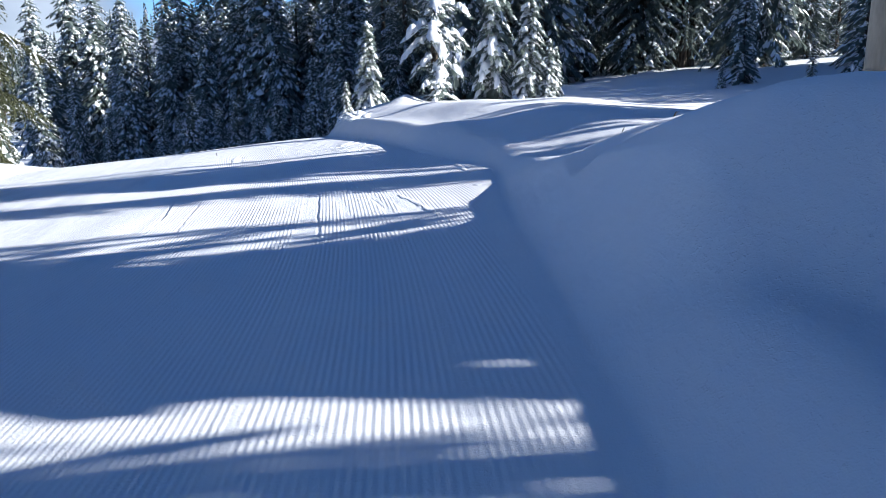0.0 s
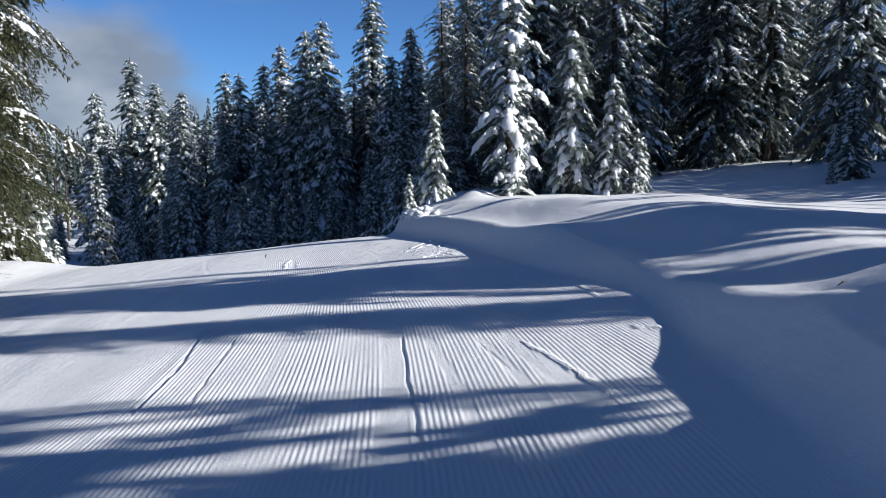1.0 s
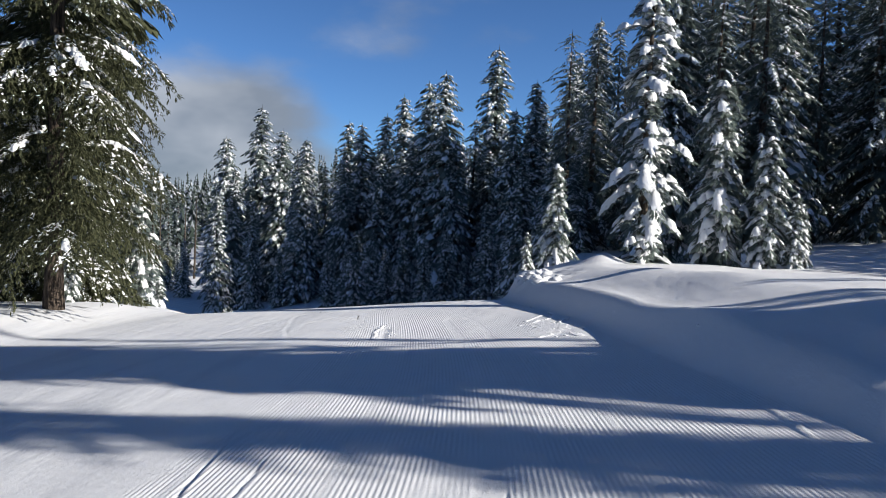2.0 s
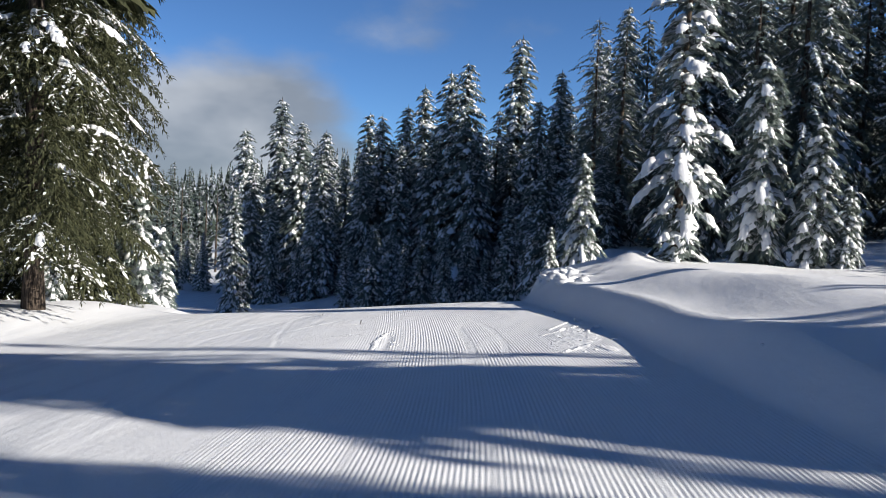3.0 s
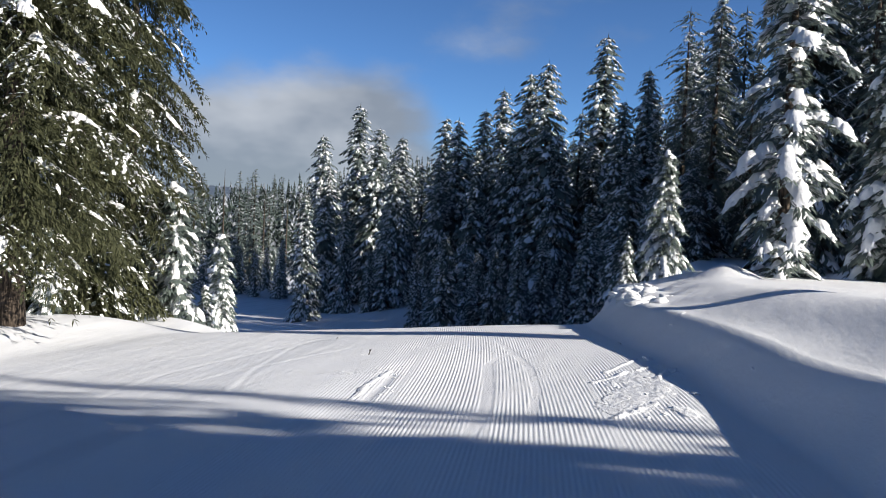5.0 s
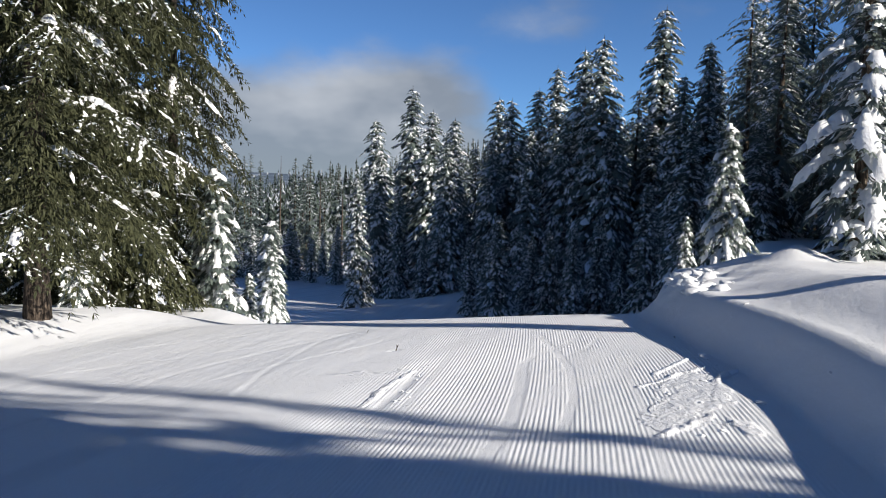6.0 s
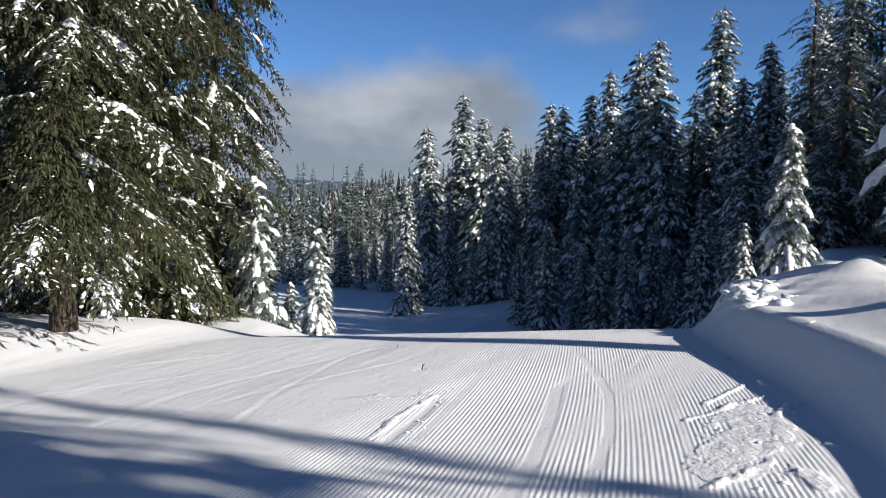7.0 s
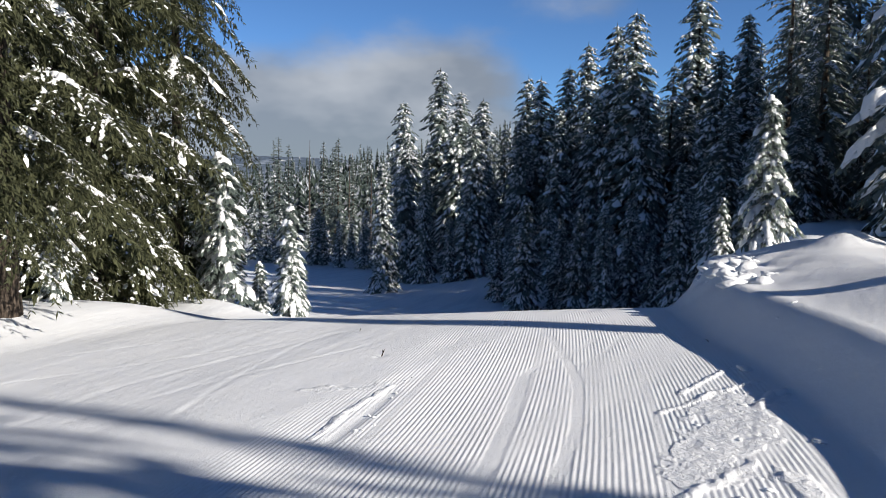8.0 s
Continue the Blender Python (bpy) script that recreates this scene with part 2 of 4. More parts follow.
def ground_z(x, y):
    x, y = np.asarray(x, float), np.asarray(y, float)
    xl = np.where(x < -11, -11 - 5 * np.tanh((-11 - x) / 5), np.minimum(x, 3))
    z = -0.03 + 0.0875 * xl - 0.013 * np.clip(y, -20, 40)
    # brow and valley behind it
    d = (y - 27.2 - 0.3 * (np.clip(x, -60, 10) + 7.5)) / 1.044
    soft = 0.5 * (d + np.sqrt(d * d + 1.6))
    z = z - 11 * (1 - np.exp(-soft / 46))
    # the ground lifts a little under the trees on the left
    z = z + 0.40 * smooth((-12.8 - x) / 2.6) * (1 - smooth((y - 24) / 5))
    # low mound of ploughed snow at the far edge
    z = z + 0.75 * np.exp(-((x + 17.2) / 2.2) ** 2 - ((y - 29.3) / 1.3) ** 2)
    # the bank and the ground above it
    rx, rz = rim(y), np.interp(y, RIM_ZY, RIM_Z)
    wide = np.where(y > 38, 0.8 + (y - 38) * 0.25, 0.8)
    wide = wide - 0.32 * np.exp(-((y - 12.3) / 2.2) ** 2)
    m = smooth((x - rx + wide) / (wide + 0.15))
    high = 0.62 - 0.5 * smooth((y - 20) / 10) - 0.2 * (1 - smooth((y - 11) / 4))
    top = rz + (high - rz) * smooth((x - rx) / 2.4) + 0.06 * np.clip(x - 8, 0, 30) + 0.03 * np.clip(y - 34, 0, 30) * smooth((x - 4) / 10)
    # the tall heap beside the start, sinking away along the run
    # raised before y = 3.6 to shade the snow at its foot
    early = 1 - smooth((y - 2.6) / 2.0)
    heap = np.interp(y, [2.8, 3.6, 5.0, 6.5, 8.0, 9.4, 10.8], [1.44, 1.2, 1.08, 0.80, 0.45, 0.15, 0.0])
    top = top + heap * smooth((x - 0.8 - 1.4 * early) / (1.9 + 0.6 * early))
    # its shoulder climbs away from the run
    top = top + 0.27 * np.clip(x - 1.75, 0, 2.4) * smooth((y - 7.6) / 1.6) * (1 - smooth((y - 9.5) / 1.5))
    # a swell of the ground above the bank, lower on its far side
    swell = 0.05 * np.exp(-((x - 2.8) / 1.0) ** 2) - 0.17 * smooth((x - 3.2) / 3.4)
    top = top + swell * smooth((y - 15) / 3) * (1 - smooth((y - 24) / 6))
    top = top - 0.9 * smooth((y - 32.5) / 6) * (1 - smooth((x - 1) / 4))
    z = z * (1 - m) + top * m
    # the bank lies back beside the sunlit stretch, where the sun just skims it
    skim = smooth((y - 7.25) / 0.6) * (1 - smooth((y - 9.8) / 1.2))
    z = z - skim * np.clip(z - (-0.13 + 0.47 * (x - 0.3)), 0, 2) * smooth((x - 0.2) / 0.3)
    # broken, lumpy snow along the corner of the bank
    lump = np.exp(-((x - rx - 0.35) / 0.75) ** 2 - ((y - 29.6) / 2.6) ** 2)
    z = z + lump * 0.16 * np.sin(x * 5.1 + 1.3 * y) * np.sin(y * 3.7 - 1.1 * x + 0.8)
    # a heap of ploughed snow under the big fir
    d = np.hypot((x + 1.75) / 0.9, (y - 31.2) / 0.9)
    z = z + 0.36 * np.clip(1 - d, 0, 1) ** 1.2
    # a low rise in the valley, under the foot of the forest
    z = z + 2.4 * np.exp(-((x + 28) / 8) ** 2 - ((y - 80) / 9) ** 2)
    # far hills
    z = z + 34 * np.exp(-((x + 60) / 140) ** 2 - ((y - 340) / 90) ** 2)
    r = np.hypot(x, y)
    z = z + 62 * np.exp(-((x + 2300) / 900) ** 2 - ((y - 2400) / 700) ** 2) + 50 * smooth((r - 1800) / 1500) * (0.5 + 0.5 * np.sin(x * 0.0021 + 1.0) * np.cos(y * 0.0017))
    # small unevenness
    near = np.exp(-np.clip(r - 60, 0, 1e5) / 60)
    z = z + near * (0.025 * np.sin(x * 0.9 + 0.4 * y) * np.sin(y * 0.6 - 0.3 * x) + 0.02 * m * np.sin(x * 2.3 + y) * np.sin(1.7 * y))
    return z


def steps(zones, reach):
    """Grid lines: even steps zone by zone, then ever wider ones out to reach on both sides."""
    mid = [zones[0][0]]
    for lo, hi, step in zones:
        k = max(1, int(round((hi - lo) / step)))
        mid += [lo + (hi - lo) * (i + 1) / k for i in range(k)]
    before, after = [], []
    p, d = mid[0], zones[0][2]
    while p > -reach:
        d *= 1.22
        p -= d
        before.append(p)
    p, d = mid[-1], zones[-1][2]
    while p < reach:
        d *= 1.22
        p += d
        after.append(p)
    return np.array(before[::-1] + mid + after)


def drift(y):
    """How far the groomed lanes have swung to the left at y."""
    q = np.clip(y, -6, 30)
    return 0.04 * q + 0.0064 * q * q * np.sign(q)


LATTICE = np.random.RandomState(4).rand(256, 256)


def patchy(x, y):
    """Smooth value noise from 0 to 1 with cells one unit wide."""
    i, j = np.floor(x).astype(int), np.floor(y).astype(int)
    fx, fy = smooth(x - i), smooth(y - j)
    a, b, c, d = LATTICE[i % 256, j % 256], LATTICE[(i + 1) % 256, j % 256], LATTICE[i % 256, (j + 1) % 256], LATTICE[(i + 1) % 256, (j + 1) % 256]
    return (a * (1 - fx) + b * fx) * (1 - fy) + (c * (1 - fx) + d * fx) * fy


def layered(x, y):
    return (patchy(x, y) + 0.5 * patchy(2.1 * x + 7, 2.1 * y + 3) + 0.25 * patchy(4.3 * x + 1, 4.3 * y + 9)) / 1.75


def along(x, y, pts):
    """The distance to a drawn line, and the side of it that a point is on (left as the line runs is positive)."""
    best, side = np.full(x.shape, 9.0), np.zeros(x.shape)
    for (ax, ay), (bx, by) in zip(pts, pts[1:]):
        dx, dy = bx - ax, by - ay
        t = np.clip(((x - ax) * dx + (y - ay) * dy) / (dx * dx + dy * dy), 0, 1)
        ex, ey = x - ax - t * dx, y - ay - t * dy
        d = np.hypot(ex, ey)
        near = d < best
        side = np.where(near, np.sign(dx * ey - dy * ex), side)
        best = np.where(near, d, best)
    return best, side


PITCH = 0.046          # from ridge to ridge of the groomed snow
# flat ribbons left by single skis: half width and course
SKI_RIBBONS = [
    (0.055, [(-3.20, 18.2), (-3.57, 19.9), (-4.09, 21.5), (-4.59, 22.6), (-5.32, 24.0)]),
    (0.05, [(-4.65, 23.9), (-4.61, 23.3), (-4.67, 22.8), (-4.79, 22.3), (-4.75, 21.7)]),
    (0.07, [(-4.75, 21.7), (-4.23, 20.1), (-3.84, 18.8), (-3.6, 17.6)]),
    (0.04, [(-4.35, 24.1), (-4.25, 22.8), (-4.36, 22.3), (-4.7, 21.8)]),
    (0.12, [(-2.02, 11.2), (-1.68, 9.1), (-1.5, 7.4)]),
    (0.05, [(-1.60, 10.9), (-1.16, 9.0), (-0.9, 7.6)]),
    (0.05, [(-1.05, 10.7), (-0.61, 8.9), (-0.4, 7.8)]),
    (0.10, [(-0.78, 10.7), (-0.36, 9.1), (-0.1, 8.2)]),
]
# cracks and cut lines: half width, depth and course
CUTS = [
    (0.032, 0.018, [(-4.60, 12.3), (-4.08, 10.4), (-3.85, 9.0)]),
    (0.020, 0.014, [(-3.90, 11.5), (-3.40, 9.0)]),
    (0.020, 0.016, [(-1.87, 10.9), (-1.72, 10.0), (-1.62, 9.3), (-1.45, 8.5), (-1.36, 7.9)]),
    (0.016, 0.010, [(-1.02, 10.4), (-0.77, 9.5)]),
    (0.06, 0.008, [(-7.10, 18.9), (-7.76, 20.3), (-8.23, 21.6), (-8.78, 23.0)]),
    (0.08, 0.008, [(-11.5, 18.6), (-10.1, 20.7), (-9.4, 22.2), (-8.9, 23.9)]),
    (0.11, 0.008, [(-8.57, 18.4), (-8.99, 19.9), (-8.91, 21.5), (-8.83, 24.3)]),
    (0.08, 0.007, [(-8.11, 18.6), (-8.02, 20.0), (-7.79, 21.3), (-7.6, 23.0)]),
    (0.10, 0.008, [(-12.6, 19.4), (-11.6, 21.4), (-10.6, 23.4)]),
]
# rows of crumbled snow: half width, height and course
CRUMBLED = [
    (0.04, 0.014, [(-0.62, 10.4), (-0.39, 9.7), (-0.23, 9.2), (-0.05, 8.6)]),
    (0.05, 0.028, [(0.22, 13.8), (0.36, 12.7)]),
    (0.07, 0.030, [(0.5, 10.65), (0.72, 10.55)]),
    (0.045, 0.024, [(-3.04, 21.2), (-2.89, 21.8), (-2.76, 22.4), (-2.59, 22.4)]),
    (0.045, 0.024, [(-3.06, 20.5), (-2.91, 20.8), (-2.75, 21.3), (-2.42, 21.8)]),
    (0.05, 0.040, [(-2.34, 20.9), (-2.22, 21.4)]),
    (0.045, 0.028, [(-2.50, 18.6), (-2.34, 19.0), (-2.22, 19.4)]),
    (0.10, 0.025, [(-1.96, 19.2), (-1.82, 18.9)]),
    (0.045, 0.016, [(-5.85, 20.75), (-5.72, 19.9), (-5.46, 18.9)]),
]


def groom(x, y, u):
    """Fine relief of the run: its ridges, ski marks, cuts and churned snow. Gives height, churn and packedness."""
    edge = u + 0.25 * (layered(0.9 * x, 0.5 * y) - 0.5)
    left_edge = np.interp(y, [0, 9, 12, 15, 18, 21, 24, 27], [-3.6, -3.6, -3.4, -3.2, -3.0, -2.7, -2.2, -1.6])
    right_edge = np.interp(y, [0, 8, 10, 13, 15, 17, 19, 21, 22.4, 24.2, 27], [1.0, 1.2, 1.8, 2.4, 2.1, 1.6, 1.45, 1.65, 1.55, 1.25, 1.15])
    fresh = smooth((edge - left_edge + 0.5 + 1.6 * (layered(0.6 * x + 5, 0.35 * y) - 0.5)) / 0.5) * smooth((right_edge - u) / 0.2) * (1 - smooth((y - 27) / 2))
    # scattered remains of ridges farther left, near the start
    fresh = np.maximum(fresh, 0.8 * smooth((layered(0.8 * x + 11, 0.3 * y + 2) - 0.60) / 0.08) * smooth((edge + 7.5) / 0.6) * (1 - smooth((y - 13) / 3)) * smooth((0.5 - edge) / 0.5))
    fresh = fresh * (1 - 0.75 * smooth((layered(1.3 * x + 3, 0.30 * y) - 0.60) / 0.12))
    churn, z = np.zeros(x.shape), np.zeros(x.shape)
    wear = layered(6.0 * x, 6.0 * y)
    for w, pts in SKI_RIBBONS:
        d, _ = along(x, y, pts)
        m = smooth((w * 1.25 - d) / (0.4 * w)) * (0.55 + 0.45 * smooth((wear - 0.3) / 0.2))
        fresh = fresh * (1 - m)
        z -= 0.004 * m
    # a patch churned up beside the bank, and one where skis stopped
    for r, pts in [(0.36, [(-2.50, 21.1), (-2.50, 19.9), (-2.44, 19.1)]), (0.16, [(-6.6, 20.3), (-5.9, 20.7)])]:
        d, _ = along(x, y, pts)
        m = smooth((r - d + 0.5 * (wear - 0.5)) / 0.12) * (1.0 if r > 0.3 else 0.6)
        fresh, churn = fresh * (1 - m), np.maximum(churn, m)
        z += 0.02 * m * (layered(9 * x, 9 * y) - 0.5)
    for w, deep, pts in CUTS:
        d, side = along(x + 0.05 * (wear - 0.5), y, pts)
        m = smooth((w - d) / w)
        fresh = fresh * (1 - m)
        z -= deep * m
        z += 0.3 * deep * smooth((2.2 * w - d) / w) * (side > 0)
    for w, high, pts in CRUMBLED:
        d, _ = along(x + 0.10 * (wear - 0.5), y, pts)
        m = smooth((1.3 * w - d) / w)
        fresh, churn = fresh * (1 - m), np.maximum(churn, m)
        z += high * m * (0.15 + 1.5 * patchy(9 * x + 4, 6 * y) * patchy(23 * x, 11 * y + 5)) - 0.10 * high * smooth((2.4 * w - d) / w) * (1 - m)
    # the scoop where a ski edge dug in
    d, _ = along(x, y, [(-5.68, 20.5), (-5.44, 19.6), (-5.28, 18.9)])
    m = smooth((0.12 - d) / 0.11)
    fresh = fresh * (1 - m)
    z -= 0.014 * m
    d = np.hypot(x + 6.93, (y - 22.2) * 0.7)
    z -= 0.02 * smooth((0.11 - d) / 0.1)
    phase = u + 0.035 * (patchy(0.5 * u + 20, 0.22 * y) - 0.5)
    ridge = 0.5 + 0.5 * np.cos(2 * np.pi * phase / PITCH)
    # a deeper, blurred joint between two passes of the machine
    joint = np.abs((u + 40.3) / 1.18 % 1 - 0.5)
    fresh = fresh * (1 - 0.8 * smooth((0.045 - joint) / 0.03))
    z += fresh * (0.0068 * ridge ** 1.3 - 0.003) * (0.65 + 0.35 * smooth((y - 5) / 3)) * (0.7 + 0.6 * patchy(3 * u, 0.8 * y))
    packed = smooth((right_edge + 0.3 - u) / 0.4)
    return z, churn, packed


def mesh_object(name, verts, faces, mat, parent=None, smooth_on=True, label=""):
    me = bpy.data.meshes.new(name)
    me.from_pydata(verts, [], faces)
    if mat:
        me.materials.append(mat)
    if smooth_on:
        me.shade_smooth()
    ob = new(name, me)
    if parent:
        ob.parent = parent
    if label:
        ob["label"] = label
    return ob


def build_ground():
    us = steps([(-24, -8, 0.16), (-8, -3.9, 0.045), (-3.9, 2.7, PITCH / 4), (2.7, 15, 0.16)], 4200)
    ys = steps([(-4, 7, 0.2), (7, 18, 0.1), (18, 22.6, 0.05), (22.6, 28, 0.1), (28, 40, 0.25)], 4200)
    U, Y = np.meshgrid(us, ys)
    X = U - drift(Y)
    near = (np.abs(U + 4) < 12) & (Y > -4) & (Y < 30)
    Z = ground_z(X, Y)
    fine, churn, packed = groom(X[near], Y[near], U[near])
    Z[near] += fine
    masks = {"churn": np.zeros(Z.shape), "packed": np.zeros(Z.shape)}
    masks["churn"][near], masks["packed"][near] = churn, packed
    nx, ny = len(us), len(ys)
    i = np.arange(nx * ny).reshape(ny, nx)
    faces = np.stack([i[:-1, :-1].ravel(), i[:-1, 1:].ravel(), i[1:, 1:].ravel(), i[1:, :-1].ravel()], 1)
    me = bpy.data.meshes.new("ground")
    me.vertices.add(nx * ny)
    me.vertices.foreach_set("co", np.stack([X.ravel(), Y.ravel(), Z.ravel()], 1).astype(np.float32).ravel())
    me.loops.add(4 * len(faces))
    me.loops.foreach_set("vertex_index", faces.astype(np.int32).ravel())
    me.polygons.add(len(faces))
    me.polygons.foreach_set("loop_start", np.arange(0, 4 * len(faces), 4, dtype=np.int32))
    for key, values in masks.items():
        me.attributes.new(key, "FLOAT", "POINT").data.foreach_set("value", values.astype(np.float32).ravel())
    me.update(calc_edges=True)
    me.shade_smooth()
    me.materials.append(SNOW)
    tagged(new("ground", me), "snow-covered ground with a groomed ski run between banks", "snow", kind="structure")


build_ground()


# ---- trees ----
class Builder:
    def __init__(self):
        self.v, self.f = [], []

    def add(self, verts, faces):
        o = len(self.v)
        self.v.extend(verts)
        self.f.extend([tuple(o + i for i in f) for f in faces])


def tube(b, pts, radii, sides=7):
    rings = []
    for p, r in zip(pts, radii):
        rings.append([(p[0] + r * math.cos(2 * math.pi * k / sides), p[1] + r * math.sin(2 * math.pi * k / sides), p[2]) for k in range(sides)])
    verts = [v for ring in rings for v in ring]
    faces = []
    for i in range(len(rings) - 1):
        for k in range(sides):
            a, c = i * sides + k, i * sides + (k + 1) % sides
            faces.append((a, c, c + sides, a + sides))
    b.add(verts, faces)


PAD_FACES = [(0, 1 + k, 1 + (k + 1) % 6) for k in range(6)] + [(1 + k, 7 + k, 7 + (k + 1) % 6, 1 + (k + 1) % 6) for k in range(6)]


def pad(b, rng, c, along, side, la, ls, th):
    """A lump of snow: a low dome that sags at its rim."""
    verts = [(c[0], c[1], c[2] + th)]
    for rr, zz in ((0.62, 0.72), (1.0, -0.35)):
        for k in range(6):
            an = 2 * math.pi * k / 6 + (0.3 if rr == 1.0 else 0.0)
            q = rr * rng.uniform(0.72, 1.2)
            ca, sa = math.cos(an) * la * q, math.sin(an) * ls * q
            verts.append((c[0] + along[0] * ca + side[0] * sa, c[1] + along[1] * ca + side[1] * sa, c[2] + along[2] * ca + th * zz * rng.uniform(0.7, 1.3)))
    b.add(verts, PAD_FACES)


def dab(b, rng, c, along, side, la, ls, th):
    """A small cap of snow."""
    verts = [(c[0], c[1], c[2] + th)]
    for k in range(5):
        an = 2 * math.pi * k / 5 + rng.random()
        q = rng.uniform(0.7, 1.25)
        ca, sa = math.cos(an) * la * q, math.sin(an) * ls * q
        verts.append((c[0] + along[0] * ca + side[0] * sa, c[1] + along[1] * ca + side[1] * sa, c[2] + along[2] * ca - th * rng.uniform(0.0, 0.5)))
    b.add(verts, [(0, 1 + k, 1 + (k + 1) % 5) for k in range(5)])


def mantle(b, rng, p, d, tl, wd):
    """Snow draped over one spray: a folded strip with a rounded end, a little above the needles."""
    a, e, w = rng.uniform(0.0, 0.25) * tl, rng.uniform(0.65, 0.95) * tl, wd * rng.uniform(0.75, 1.15)
    m, up = 0.5 * (a + e), 0.025 + 0.05 * tl
    b.add([(p[0] + d[0] * a, p[1] + d[1] * a, p[2] + d[2] * a + up), (p[0] + d[0] * m - d[1] * w, p[1] + d[1] * m + d[0] * w, p[2] + d[2] * m - 0.25 * w),
           (p[0] + d[0] * e, p[1] + d[1] * e, p[2] + d[2] * e + up * 0.5), (p[0] + d[0] * m + d[1] * w, p[1] + d[1] * m - d[0] * w, p[2] + d[2] * m - 0.25 * w)], [(0, 2, 1), (0, 3, 2)])


def limb(fol, snow, rng, base, az, length, rise, droop, step, twig, snowy, hang=0.15):
    """One bough: flat sprays of needles to both sides of a sagging axis, snow lying on it."""
    ca, sa = math.cos(az), math.sin(az)

    def at(s):
        return (base[0] + ca * length * s, base[1] + sa * length * s, base[2] + length * (rise * s - droop * s * s))

    laden = rng.uniform(0.45, 0.85) if rng.random() < snowy * 0.75 else 0.28 * snowy
    if hang > 0.5:
        laden *= 0.1
    n = max(3, int(length / step))
    for i in range(n + 1):
        s = (0.12 + 0.88 * (i + rng.random() * 0.6) / (n + 0.6))
        p = at(min(s, 1.0))
        grade = rise - 2 * droop * s
        for sd in (-1, 1):
            tl = twig * length * (1.08 - s) * rng.uniform(0.6, 1.25) + 0.12 + 0.05 * length
            an = az + sd * rng.uniform(0.45, 1.05)
            dz = grade * 0.7 - hang - rng.uniform(0, 0.35)
            dx, dy = math.cos(an), math.sin(an)
            wd = tl * rng.uniform(0.18, 0.30)
            mx, my, mz = p[0] + dx * tl * 0.45, p[1] + dy * tl * 0.45, p[2] + dz * tl * 0.40
            fol.add([p, (mx - dy * wd, my + dx * wd, mz - wd * 0.5), (p[0] + dx * tl, p[1] + dy * tl, p[2] + dz * tl), (mx + dy * wd, my - dx * wd, mz - wd * 0.5)], [(0, 1, 2), (0, 2, 3)])
            if rng.random() < laden and s > 0.25:
                mantle(snow, rng, p, (dx, dy, dz), tl, wd)
    p, q = at(0.8), at(1.0)
    wd = 0.1 * length + 0.05
    e = (q[0] + ca * 0.2, q[1] + sa * 0.2, q[2] + 0.2 * (rise - 2 * droop) - 0.05)
    fol.add([p, (q[0] - sa * wd, q[1] + ca * wd, q[2] - 0.05), e, (q[0] + sa * wd, q[1] - ca * wd, q[2] - 0.05)], [(0, 1, 2), (0, 2, 3)])
    if snowy > 0:
        for j in range(3):
            if rng.random() > laden:
                continue
            s = 0.28 + 0.24 * (j + rng.random())
            c = at(s)
            g = rise - 2 * droop * s
            la = (0.05 + length * rng.uniform(0.04, 0.12)) * (0.6 + 0.7 * snowy)
            ls = la * rng.uniform(0.4, 0.85)
            off = rng.uniform(-0.3, 0.3) * length * (1.15 - s)
            dab(snow, rng, (c[0] - sa * off, c[1] + ca * off, c[2] + 0.03 - abs(off) * 0.2), (ca, sa, g), (-sa, ca, 0), la, ls, ls * (0.25 + 0.4 * snowy))


def spray(fol, rng, p, an, dz, tl, wd):
    dx, dy = math.cos(an), math.sin(an)
    mx, my, mz = p[0] + dx * tl * 0.45, p[1] + dy * tl * 0.45, p[2] + dz * tl * 0.38
    fol.add([p, (mx - dy * wd, my + dx * wd, mz - wd * 0.6), (p[0] + dx * tl, p[1] + dy * tl, p[2] + dz * tl), (mx + dy * wd, my - dx * wd, mz - wd * 0.6)], [(0, 1, 2), (0, 2, 3)])


